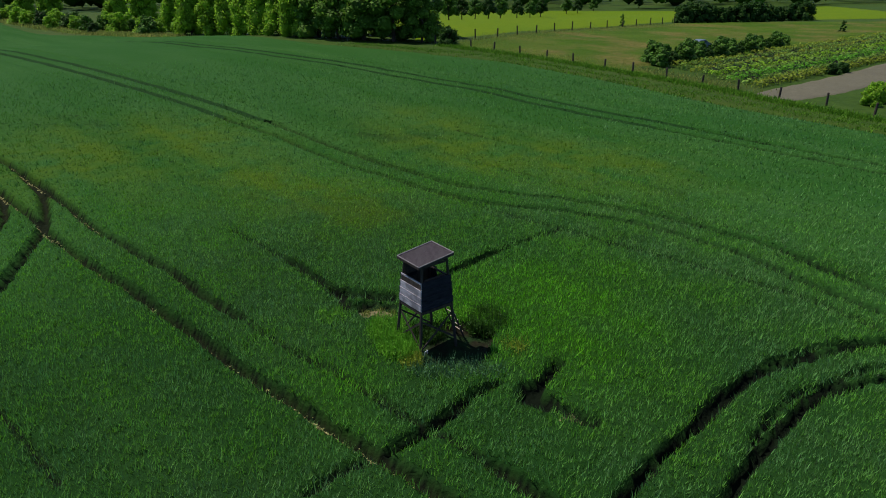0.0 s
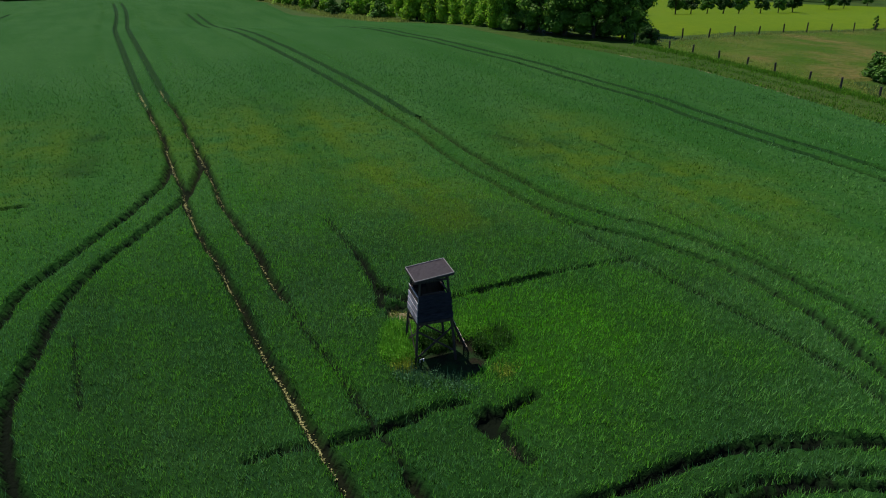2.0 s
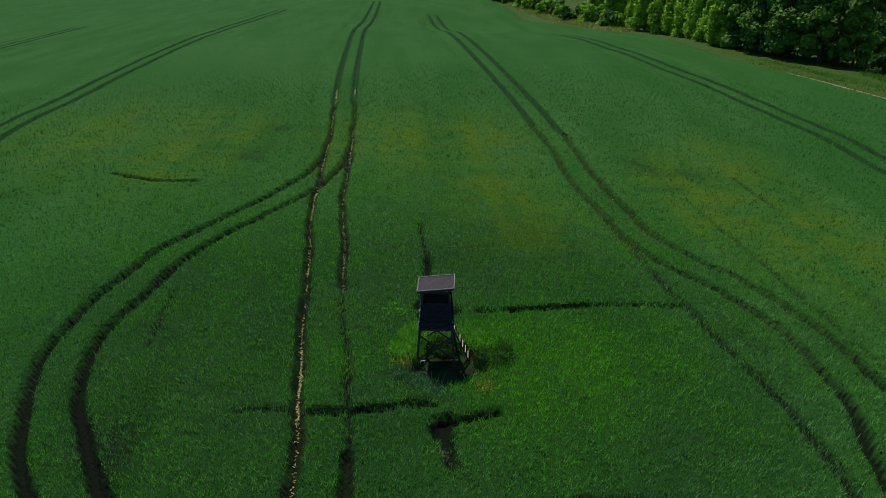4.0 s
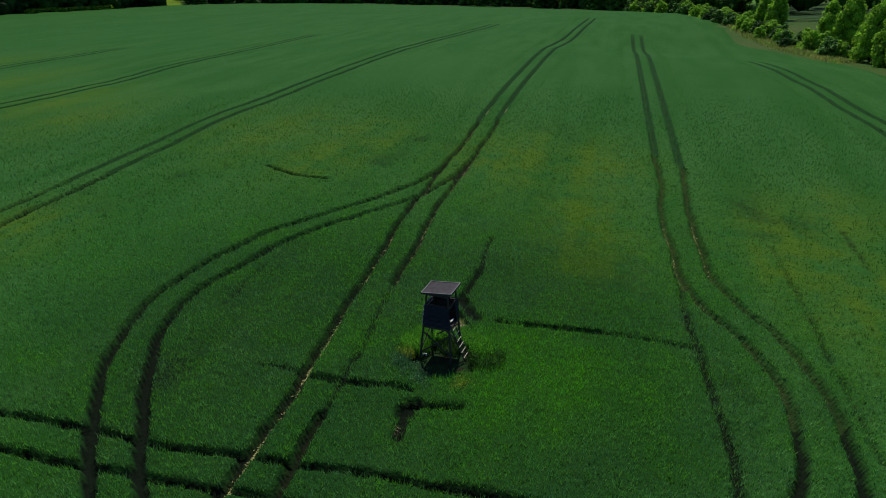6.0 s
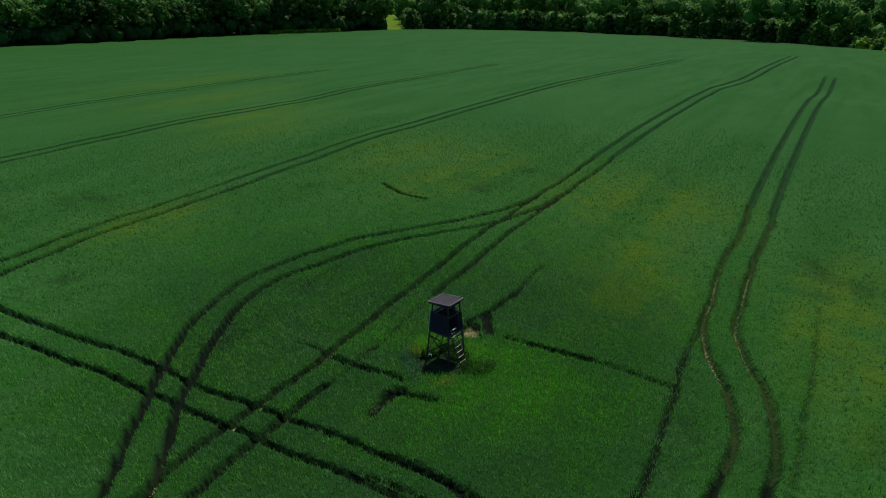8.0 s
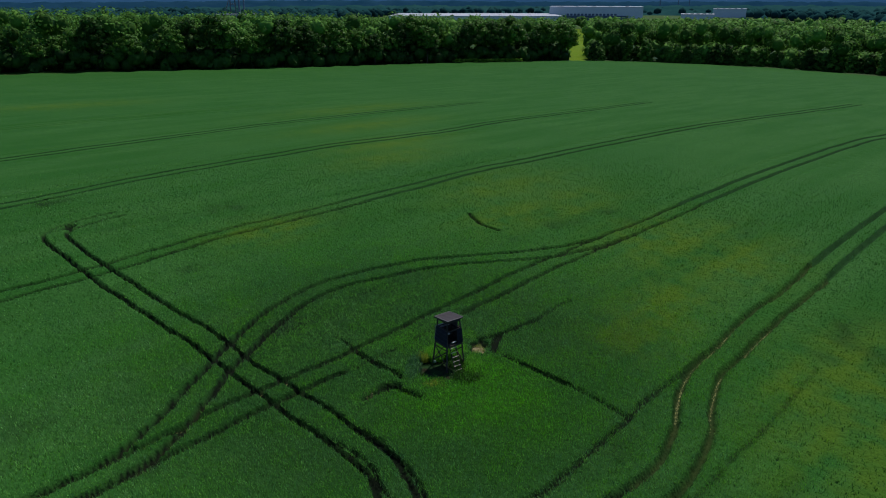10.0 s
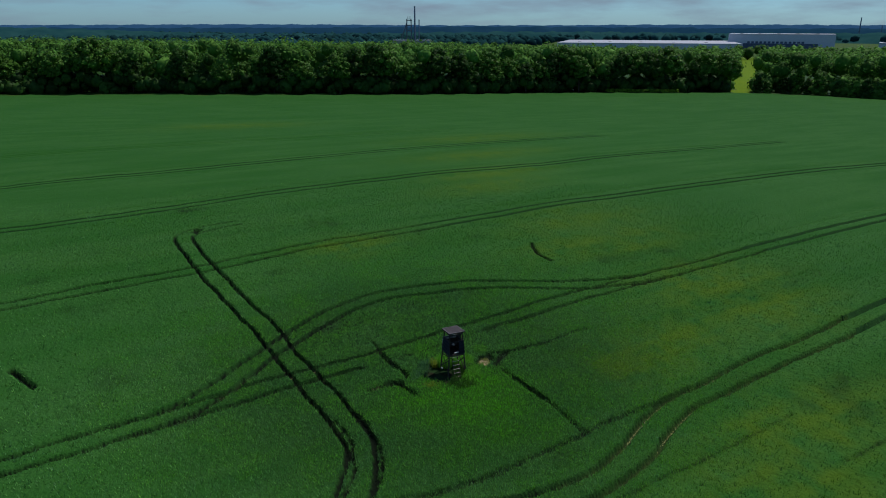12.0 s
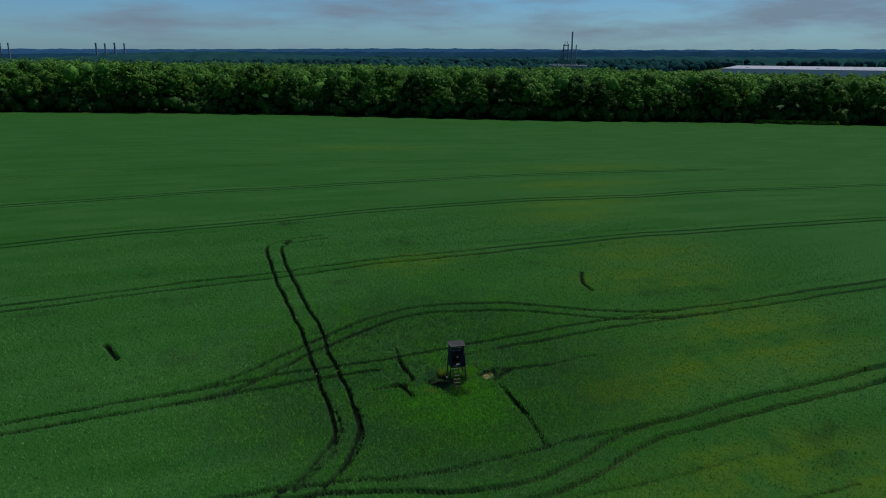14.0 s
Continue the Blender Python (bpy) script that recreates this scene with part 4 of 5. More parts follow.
weed_patch("weeds", "dark glossy weeds beside the ladder", LEAF_DARK, 1.9, 26.3, 0.8, 1.0, 110, 0.80, 0.06, 13)
weed_patch("weeds", "blue-green thistles before the clearing", THISTLE, 0.6, 22.35, 1.9, 0.5, 110, 0.75, 0.05, 14)
weed_patch("flowering_weeds", "yellow-green flowering weeds at the clearing's edge", WEED_YELLOW, 3.0, 24.2, 0.5, 0.9, 30, 0.75, 0.05, 15)
weed_patch("flowering_weeds", "yellow-green flowering weeds at the foot of the high seat", WEED_YELLOW, -1.1, 23.0, 0.35, 0.3, 22, 0.75, 0.05, 16)
weed_patch("weeds", "dark broad-leaved weeds along the trodden path", LEAF_DARK, -3.6, 29.5, 1.6, 0.3, 40, 0.4, 0.07, 17)
weed_patch("weeds", "light green grass round the bare spot", WEED, -4.6, 26.4, 0.6, 0.7, 50, 0.6, 0.06, 18)
weed_patch("dry_stalks", "pale dry grass lying on the bare spot beside the high seat", GRASS_PALE, -2.8, 27.2, 0.9, 0.5, 26, 0.30, 0.05, 25)
weed_patch("dry_stalks", "pale dead stalks on the bare spot by the hook-shaped path", STRAW, 4.3, 19.5, 0.5, 0.3, 14, 0.4, 0.05, 20)

# ---- trees along the northern edge ----
near_crowns = [crown_mesh("crown", LEAF_LIME, 4.6, -0.6, 15.5, 28, 5200, 0.30, 21, taper=0.2), crown_mesh("crown", LEAF_LIME, 4.0, -0.5, 13.5, 26, 4600, 0.30, 22, taper=0.2)]
willow_crowns = [crown_mesh("crown", LEAF_LIGHT, 3.5, -0.6, 10.5, 24, 4200, 0.26, 23, droop=0.5, taper=0.15), crown_mesh("crown", LEAF_LIGHT, 3.1, -0.6, 8.5, 22, 3600, 0.25, 24, droop=0.4, taper=0.15)]
near_trunks = [trunk_mesh("trunk", 9.0, 0.35, 1), trunk_mesh("trunk", 7.0, 0.28, 2)]
for k, (kind, x, y, s) in enumerate([(1, -3.5, 116.5, 0.8), (0, -8.0, 117.5, 1.0), (0, -13.0, 119.5, 1.05), (1, -17.5, 121.5, 1.0), (0, -21.5, 126, 1.1), (1, -12, 128, 1.1), (0, -4, 127, 1.0),
                                     (1, -26, 136, 1.1), (0, -33, 148, 1.1), (1, -45, 166, 1.1)]):
    t = tree("tall dark-leaved tree at the edge of the field", near_trunks[kind], near_crowns[kind], (x, y, lz(x, y)), 57 * k, s, "trees at the field edge")
for k, (x, y, s) in enumerate([(-25.5, 126, 0.95), (-29.5, 131.5, 1.0), (-34, 137, 1.05), (-38.5, 142, 1.0), (-43, 148, 1.1), (-48, 151.5, 1.1), (-54, 157, 1.1), (-62, 170, 1.15), (-73, 180, 1.2),
                               (-84, 190, 1.2), (-104, 196, 1.1), (-120, 212, 1.2)]):
    tree("light green willow standing along the field edge", near_trunks[1], willow_crowns[k % 2], (x, y, lz(x, y)), 71 * k, s, "willows at the field edge")

shrub_a = bush_mesh("shrub", LEAF_LIGHT, 2.4, 3.2, 760, 0.22, 31)
shrub_b = bush_mesh("shrub", LEAF, 2.2, 3.0, 720, 0.22, 32)
shrub_c = bush_mesh("shrub", LEAF_DARK, 2.0, 2.7, 720, 0.22, 33)
bush("round dark green bush at the fence corner", shrub_c, 0.6, 112.3, 0, 1.05, name="shrub")
for k in range(64):
    u = (k // 2) / 31
    x = -57 - 123 * u + 3 * math.sin(k * 2.3) - 4 * (k % 2)
    y = 157 + 95 * u + 3 * math.sin(k * 1.7) + 5 * (k % 2) - 8 * math.sin(u * 3.1)
    kind = (0, 0, 1, 0, 2, 1)[k % 6]
    bush(("light green shrub in the hedgerow", "green shrub in the hedgerow", "dark green shrub in the hedgerow")[kind], (shrub_a, shrub_b, shrub_c)[kind], x, y, 40 * k, 0.95 + 0.5 * ((k * 7) % 5) / 5, "hedgerow shrubs", name="shrub")
for k in range(16):
    u = k / 15
    x, y = -190 - 70 * u + 4 * math.sin(k * 3.1), 268 + 24 * u + 5 * math.sin(k * 1.9)
    bush("green shrub at the far corner of the field", (shrub_a, shrub_b)[k % 2], x, y, 33 * k, 1.5 + 0.6 * ((k * 5) % 4) / 4, "hedgerow shrubs", name="shrub")

# ---- the forest along the western edge ----
def dome_mesh(name, mat, wide, low, high, clumps, leaves, size, seed):
    """A broad crown: leafy clumps over an uneven dome, dense on top, open below."""
    gen = np.random.default_rng(seed)
    middle = low + (high - low) * 0.42
    spots = [(np.array([0, 0, middle]), wide * 0.62, (high - low) / wide * 0.55)]
    for k in range(clumps):
        level = 1 - 1.3 * (k + 0.5) / clumps
        reach = wide * 0.80 * math.sqrt(max(0.0, 1 - level * level)) * gen.uniform(0.75, 1.12)
        a = k * 2.39996 + gen.uniform(-0.5, 0.5)
        z = middle + level * ((high - middle) * gen.uniform(0.78, 0.98) if level > 0 else middle - low)
        spots.append((np.array([math.cos(a) * reach, math.sin(a) * reach, z]), wide * gen.uniform(0.20, 0.36), gen.uniform(0.7, 0.95)))
    vs, fs, shift = [], [], 0
    for c, r, sq in spots:
        v, f = ball(c, r * 0.70, sq, gen)
        quads = leaf_cloud(leaves // len(spots), c, r, size, sq, 0.2, gen)
        q = np.arange(len(quads)).reshape(-1, 4)
        vs.append(np.vstack([v, quads])), fs.append(np.vstack([f, q[:, [0, 1, 2]] + len(v), q[:, [0, 2, 3]] + len(v)]) + shift)
        shift += len(v) + len(quads)
    return mesh_of(name, np.vstack(vs), np.vstack(fs), mat)


wood_crowns = [dome_mesh("crown", LEAF, 8.4, 7.0, 24.0, 30, 2300, 0.60, 41), dome_mesh("crown", LEAF, 7.4, 6.0, 21.5, 28, 2000, 0.60, 42), dome_mesh("crown", LEAF, 9.2, 7.0, 25.0, 34, 2500, 0.60, 43),
               dome_mesh("crown", LEAF_DARK, 7.8, 6.0, 22.5, 28, 2000, 0.60, 45), dome_mesh("crown", LEAF_LIME, 6.8, 5.0, 20.0, 26, 1900, 0.58, 46)]
wood_trunks = [trunk_mesh("trunk", 18.0, 0.4, 5), trunk_mesh("trunk", 16.0, 0.36, 6)]
border = spline([(-150, -345), (-170, -328), (-225, -268), (-258, -215), (-283, -157), (-325, -73), (-379, -2), (-414, 50), (-430, 76), (-437, 90)], 8.2)
EDGE_LABELS = ("mature green oak in the forest edge", "mature green oak in the forest edge", "broad green beech in the forest edge", "dark green tree in the forest edge", "pale green lime in the forest edge")
for k, (x, y) in enumerate(border):
    out = np.array([-0.86, 0.1 - 0.5 * (1 if y < -200 else 0)])
    x, y = x + out[0] * (6 + rng.uniform(-2.5, 8.0)), y + out[1] * 5 + rng.uniform(-2.5, 2.5)
    kind = (0, 1, 3, 2, 0, 4, 1, 3)[int(rng.integers(0, 8))]
    tree(EDGE_LABELS[kind], wood_trunks[k % 2], wood_crowns[kind], (x, y, lz(x, y)), float(rng.uniform(0, 360)), float(rng.uniform(0.60, 1.16)), "trees of the forest edge")
low_crowns = [crown_mesh("crown", LEAF, 6.0, -0.5, 14.0, 18, 1100, 0.62, 47, taper=0.3), crown_mesh("crown", LEAF_DARK, 5.6, -0.5, 12.5, 18, 1000, 0.62, 48, taper=0.3), crown_mesh("crown", LEAF, 5.0, -0.5, 10.0, 16, 900, 0.60, 49, taper=0.3)]
low_trunk = trunk_mesh("trunk", 8.0, 0.3, 7)
lane_side = spline([(-451, 109), (-460, 132), (-447, 152), (-438, 176), (-437, 206), (-420, 232), (-352, 284), (-262, 306), (-205, 290)], 6.0)
for k, (x, y) in enumerate(lane_side):
    kind = int(rng.integers(0, 3))
    x, y = x - rng.uniform(2, 6), y + rng.uniform(0, 4)
    tree(("spreading green tree at the far field edge", "dark green tree at the far field edge", "low green tree at the far field edge")[kind], low_trunk, low_crowns[kind],
         (x, y, lz(x, y)), float(rng.uniform(0, 360)), float(rng.uniform(0.75, 1.15)), "trees of the far field edge")


def woods(name, label, mat, pts, low, high, wide, seed, leaf=0, fine=0, leaf_size=0.27, core=0.82):
    """Many crowns seen from far above, joined: domes of uneven lumps with leaf clumps."""
    gen = np.random.default_rng(seed)
    vs, fs, shift = [], [], 0
    for x, y in pts:
        h, r = gen.uniform(low, high), wide * gen.uniform(0.75, 1.3)
        c = np.array([x, y, lz(x, y) + h - r * 0.9])
        v, f = ball(c, r * core, 1.05, gen, fine)
        if leaf:
            q = leaf_cloud(leaf, c, r * 0.95, r * leaf_size, 1.05, 0.4, gen)
            k = np.arange(len(q)).reshape(-1, 4)
            f = np.vstack([f, k[:, [0, 1, 2]] + len(v), k[:, [0, 2, 3]] + len(v)])
            v = np.vstack([v, q])
        vs.append(v), fs.append(f + shift)
        shift += len(v)
    return tagged(new(name, mesh_of(name, np.vstack(vs), np.vstack(fs), mat)), label, "forest", kind="stuff")


def scatter(n, x0, x1, y0, y1, ok, seed):
    gen = np.random.default_rng(seed)
    x, y = gen.uniform(x0, x1, n), gen.uniform(y0, y1, n)
    k = ok(x, y)
    return np.stack([x[k], y[k]], 1)


def in_lane(x, y):
    """The grassy ride that opens through the forest."""
    ax, ay, bx, by = -440, 99, -1050, 179
    t = np.clip(((x - ax) * (bx - ax) + (y - ay) * (by - ay)) / ((bx - ax) ** 2 + (by - ay) ** 2), 0, 1)
    return np.hypot(x - ax - t * (bx - ax), y - ay - t * (by - ay)) < 6.5 + 9 * t


def yard(x, y):
    return (x < -1180) & (x > -2050) & (y > -220) & (y < 720)


deep_wood = lambda x, y: (beyond(x, y, FIELD) > 9) & ~in_lane(x, y) & ~yard(x, y) & (x < -120) & ((y < 300) | (y - x > 520)) & (y < 640)
woods("forest", "dense green broadleaf forest behind the field", LEAF_FAR, scatter(6500, -700, -130, -700, 560, lambda x, y: deep_wood(x, y) & (beyond(x, y, FIELD) < 80), 51), 20, 29, 5.8, 52, 110, 0, 0.13, 0.70)
woods("forest", "green forest canopy some way behind its edge", LEAF_FAR, scatter(6500, -700, -130, -700, 560, lambda x, y: deep_wood(x, y) & (beyond(x, y, FIELD) >= 76) & (beyond(x, y, FIELD) < 230), 61), 19, 29, 5.6, 62, 26, 0, 0.20, 0.74)
woods("forest", "green forest canopy reaching into the distance", LEAF_FAR, scatter(4400, -1250, -300, -1300, 640, lambda x, y: deep_wood(x, y) & (beyond(x, y, FIELD) >= 225), 53), 13, 21, 8.0, 54, 12)
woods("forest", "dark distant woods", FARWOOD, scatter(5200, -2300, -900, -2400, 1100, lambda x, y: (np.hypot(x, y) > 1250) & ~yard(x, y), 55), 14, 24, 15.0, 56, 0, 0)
woods("forest", "dark woods beyond the northern meadows", LEAF_FAR, scatter(900, -330, 330, 330, 560, lambda x, y: (y > 350 + 0.12 * np.abs(x)) & (beyond(x, y, FIELD) > 12), 57), 12, 20, 6.0, 58, 10)
edge_line = spline([tuple(p) for p in border[::4]] + [tuple(border[-1])], 3.4)
foot = np.vstack([sideways(edge_line, side) for side in (4.0, 8.0, 12.0, 16.0, 21.0)])
woods("undergrowth", "dark undergrowth along the foot of the forest", LEAF_DARK, foot[~in_lane(foot[:, 0], foot[:, 1])], 6.0, 12.0, 4.2, 59, 20)
flank = np.vstack([sideways(lane_side, side) for side in (7.0, 12.0, 17.0, 22.0, 27.0, 33.0, 39.0)])
woods("undergrowth", "green scrub and young trees behind the far field edge", LEAF_FAR, flank[~in_lane(flank[:, 0], flank[:, 1])], 7.0, 14.0, 4.8, 60, 60, 0, 0.17)

# pale reeds before the forest
reeds = weed_patch("reeds", "light green strip of nettles along the forest", LEAF_LIGHT, -404, 45, 2.0, 2.0, 1, 1.0, 0.4, 61)
reed_pts = spline([(-391, 17), (-404, 38), (-418, 58)], 1.0)
v = np.vstack([leaf_cloud(26, (x, y, lz(x, y) + 1.2), 1.5, 0.4, 0.9, 0.5) for x, y in reed_pts])
reeds.data = mesh_of("reeds", v, np.arange(len(v)).reshape(-1, 4), LEAF_LIGHT)


# ---- meadow, garden and fences to the north-east ----
def patch(name, label, category, poly, mat, height, step=1.5, edge=1.0, rough=0.0):
    """A ground cover inside an outline, lying a little over the land and dipping under it along the edge."""
    p = np.array(poly, float)
    x, y = np.meshgrid(np.arange(p[:, 0].min() - 3, p[:, 0].max() + 3, step), np.arange(p[:, 1].min() - 3, p[:, 1].max() + 3, step))
    d = beyond(x, y, poly)
    z = land(x, y) + height + rough * wobble(x, y, 1.3, 5.0) - (height + 0.35) * soft((d + edge / 2) / edge)
    idx = np.arange(x.size).reshape(x.shape)
    q = np.stack([idx[:-1, :-1], idx[:-1, 1:], idx[1:, 1:], idx[1:, :-1]], -1).reshape(-1, 4)
    q = q[(d.ravel()[q] < edge + step).any(1)]
    return tagged(new(name, mesh_of(name, np.stack([x, y, z], -1).reshape(-1, 3), q, mat, smooth=True)), label, category, kind="structure")


patch("hay_meadow", "tall dry grass gone brown between the two fences", "meadow", [(-1, 112), (28, 149), (57, 179), (112, 186), (112, 166), (90, 148), (60, 124), (34, 103), (26, 96), (27, 87), (14, 100)], HAY, 0.16, 1.2, 1.5, 0.06)
patch("mown_meadow", "bright green mown meadow behind the fence", "meadow", [(-5, 116), (27, 151.5), (55, 181.5), (140, 206), (170, 330), (-16, 330), (-14, 170)], MEADOW, 0.08, 3.0, 2.0)
patch("gravel_yard", "grey gravel yard beside the garden", "gravel", [(33.5, 78.2), (36.8, 74.6), (45.8, 80.5), (54.6, 88), (84, 114), (78, 118), (64.4, 105.5), (53.6, 95.6), (43.6, 87), (36.2, 81)], GRAVEL, 0.05, 0.6, 0.5)
patch("bare_spot", "bare patch of pale trodden straw beside the high seat", "bare soil", [(-2.8 + (1.0 + 0.18 * math.sin(3 * a) + 0.1 * math.sin(5 * a + 1)) * math.cos(a), 27.2 + (0.55 + 0.12 * math.sin(4 * a + 2)) * math.sin(a)) for a in [k * 0.3142 for k in range(20)]], STRAW, 0.18, 0.07, 0.35, 0.04)
patch("garden_bed", "dark earth of the garden between the rows of plants", "garden bed", [(38.5, 85.0), (69, 111), (87, 145), (60, 124), (45, 110.5), (34.0, 98)], SOIL, 0.24, 0.8, 0.6, 0.03)
patch("bare_path", "pale trodden strip along the edge of the wheat", "path", [(-16, 108.9), (-2, 100.5), (8.4, 93.5), (19, 82.8), (19.3, 83.2), (8.8, 94.2), (-1.7, 101.1), (-15.7, 109.5)], STRAW, 0.05, 0.35, 0.3)
patch("grass_verge", "pale grass verge along the hedgerow", "verge", [(-54, 147.5), (-88, 168.5), (-150, 221), (-152, 226), (-96, 178), (-58, 155)], HAY, 0.35, 1.2, 1.2, 0.1)
patch("grass_verge", "green grass verge beside the wheat", "verge", [(44, 54), (38.4, 60.6), (29.2, 70.8), (20.8, 82), (9, 94), (-1.6, 101), (-18, 111.6), (-15, 114), (1, 111), (14, 98), (27, 85), (41, 67), (52, 56)], TURF, 0.22, 0.8, 0.8, 0.08)


def blade_belt(name, label, mat, line, wide, n, tall, width, seed):
    """Tall grass standing along a line."""
    gen = np.random.default_rng(seed)
    pts = spline(line, 0.5)
    k = gen.integers(0, len(pts), n)
    x, y = pts[k, 0] + gen.normal(0, wide, n), pts[k, 1] + gen.normal(0, wide, n)
    z = land(x, y)
    a, h, w = gen.uniform(0, 6.28, n), tall * gen.uniform(0.5, 1.2, n), width * gen.uniform(0.6, 1.4, n)
    lean = gen.uniform(0.1, 0.8, n)
    p = np.stack([np.stack([x - np.sin(a) * w, y + np.cos(a) * w, z], -1), np.stack([x + np.sin(a) * w, y - np.cos(a) * w, z], -1), np.stack([x + np.cos(a) * lean * h, y + np.sin(a) * lean * h, z + h], -1)], 1)
    return tagged(new(name, mesh_of(name, p.reshape(-1, 3), np.arange(3 * n).reshape(-1, 3), mat)), label, "grass", kind="stuff")


blade_belt("tall_grass", "tall green grass along the fence", GRASS, [(46, 58), (40, 66), (30, 80.5), (20.5, 91), (8, 102.5), (0, 110)], 0.7, 20000, 0.55, 0.07, 71)
blade_belt("tall_grass", "rough green grass between the fence and the wheat", GRASS, [(45, 55), (38, 64.5), (29, 75), (19, 86.5), (7, 98.5), (-2, 104.5), (-14, 112)], 1.0, 16000, 0.38, 0.07, 74)
blade_belt("tall_grass", "dry pale grass behind the fence", GRASS_PALE, [(33, 82), (26, 90), (14, 102), (4, 111), (14, 128), (30, 148), (52, 172)], 2.2, 16000, 0.30, 0.07, 72)
blade_belt("tall_grass", "pale seeding grass under the hedgerow", GRASS_PALE, [(-56, 152), (-90, 173), (-150, 224)], 1.6, 12000, 0.7, 0.09, 73)


def fence(label, places, tall):
    f = thing("fence", label, "fence", (places[0][0], places[0][1], lz(*places[0])))
    for k, (x, y) in enumerate(places):
        bm = bmesh.new()
        h, dx, dy = tall * (0.9 + 0.2 * ((k * 7) % 5) / 5), 0.10 * math.sin(k * 2.7), 0.10 * math.cos(k * 1.9)
        pole(bm, (0, 0, -0.4), (dx, dy, h), 0.125, 0.115, 8)
        pole(bm, (dx, dy, h), (dx, dy, h + 0.05), 0.115, 0.06, 8)
        p = part("post", bm, POSTW, f)
        p.location = (x - places[0][0], y - places[0][1], lz(x, y) - lz(*places[0]))
    return f


fence("dark wooden fence posts along the edge of the wheat", [(44.5, 62.6), (41.7, 67.9), (39.3, 72.4), (36.0, 76.0), (33.0, 79.6), (30.1, 83.2), (27.0, 86.7), (23.6, 89.6), (20.7, 92.6), (17.2, 95.8), (14.1, 99.2), (10.8, 102.2), (7.3, 105.4), (4.1, 108.6), (0.9, 112.6)], 1.35)
fence("dark wooden fence posts dividing the two meadows", [(-1.3, 113.4), (1.6, 118.4), (5.3, 122), (9.2, 126), (13.2, 131.2), (17.2, 136.6), (21.6, 143.2), (25.9, 148.2), (30.4, 152.6), (35, 157.6), (39.3, 162), (43.5, 166.3), (47.8, 170.8), (52, 175.3), (56.1, 179.6)], 1.55)

# shrubs, hedge, orchard
apple_crown = [crown_mesh("crown", LEAF, 2.7, 1.1, 5.6, 12, 1100, 0.28, 81), crown_mesh("crown", LEAF_DARK, 2.5, 1.0, 5.2, 12, 1000, 0.28, 82)]
apple_trunk = trunk_mesh("trunk", 3.2, 0.16, 8)
for k, (x, y) in enumerate([(-12.5, 167), (-6.2, 174), (1.3, 183.9), (4.6, 189), (8.2, 195.5), (12, 201.5), (16, 210), (22.2, 225), (28, 240), (33, 252), (48, 290), (54, 300), (67, 333), (99, 378)]):
    tree("small round fruit tree on the mown meadow", apple_trunk, apple_crown[k % 2], (x, y, lz(x, y)), 47 * k, 0.95 + 0.3 * ((k * 3) % 4) / 4, "orchard trees", name="fruit_tree")
for k in range(15):
    u = k / 14
    x, y = 58 + 36 * u, 179.5 + 14 * u + (k % 2)
    bush("dense dark green hedge bush behind the garden", shrub_c, x, y, 50 * k, 1.55 + 0.25 * math.sin(k), "hedge bushes")
for k in range(26):
    u = k / 25
    x, y = 28.6 + 31 * u + 0.8 * (-1) ** k, 98.6 + 30 * u - 0.8 * (-1) ** k
    bush(("green berry shrub in the garden row", "green berry shrub in the garden row", "dark green berry shrub in the garden row")[k % 3], (shrub_b, shrub_b, shrub_c)[k % 3], x, y, 61 * k, 0.85 + 0.2 * math.sin(k * 2.1) - 0.25 * u, "garden shrubs", name="shrub")
for k, (x, y, s) in enumerate([(44.2, 73.4, 0.55), (45.6, 75, 0.65), (47.4, 76.8, 0.6), (49.6, 78.6, 0.6), (51, 80.4, 0.55)]):
    bush("light green flowering shrub beside the gravel yard", shrub_a, x, y, 47 * k, s, "yard shrubs", name="shrub")
bush("small dark bush at the fence", shrub_c, 1.0, 119.3, 10, 0.62)
bush("thin young tree at the fence", bush_mesh("sapling", LEAF, 0.7, 3.0, 260, 0.2, 91), 39.5, 163.3, 0, 1.0, name="sapling", category="sapling")
bush("dark leafless-looking sapling in the dry meadow", bush_mesh("sapling", LEAF_DARK, 0.9, 2.6, 200, 0.2, 92), 83, 153, 0, 1.0, name="sapling", category="sapling")
bush("low trimmed dark hedge at the gravel yard", crown_mesh("hedge", LEAF_DARK, 1.3, 0.0, 1.3, 10, 1300, 0.12, 93, taper=0.1), 51, 94.3, 40, 1.0, name="low_hedge", category="hedge")
bush("low trimmed dark hedge at the gravel yard", crown_mesh("hedge", LEAF_DARK, 1.3, 0.0, 1.3, 10, 1300, 0.12, 94, taper=0.1), 53.2, 96, 40, 1.0, name="low_hedge", category="hedge")
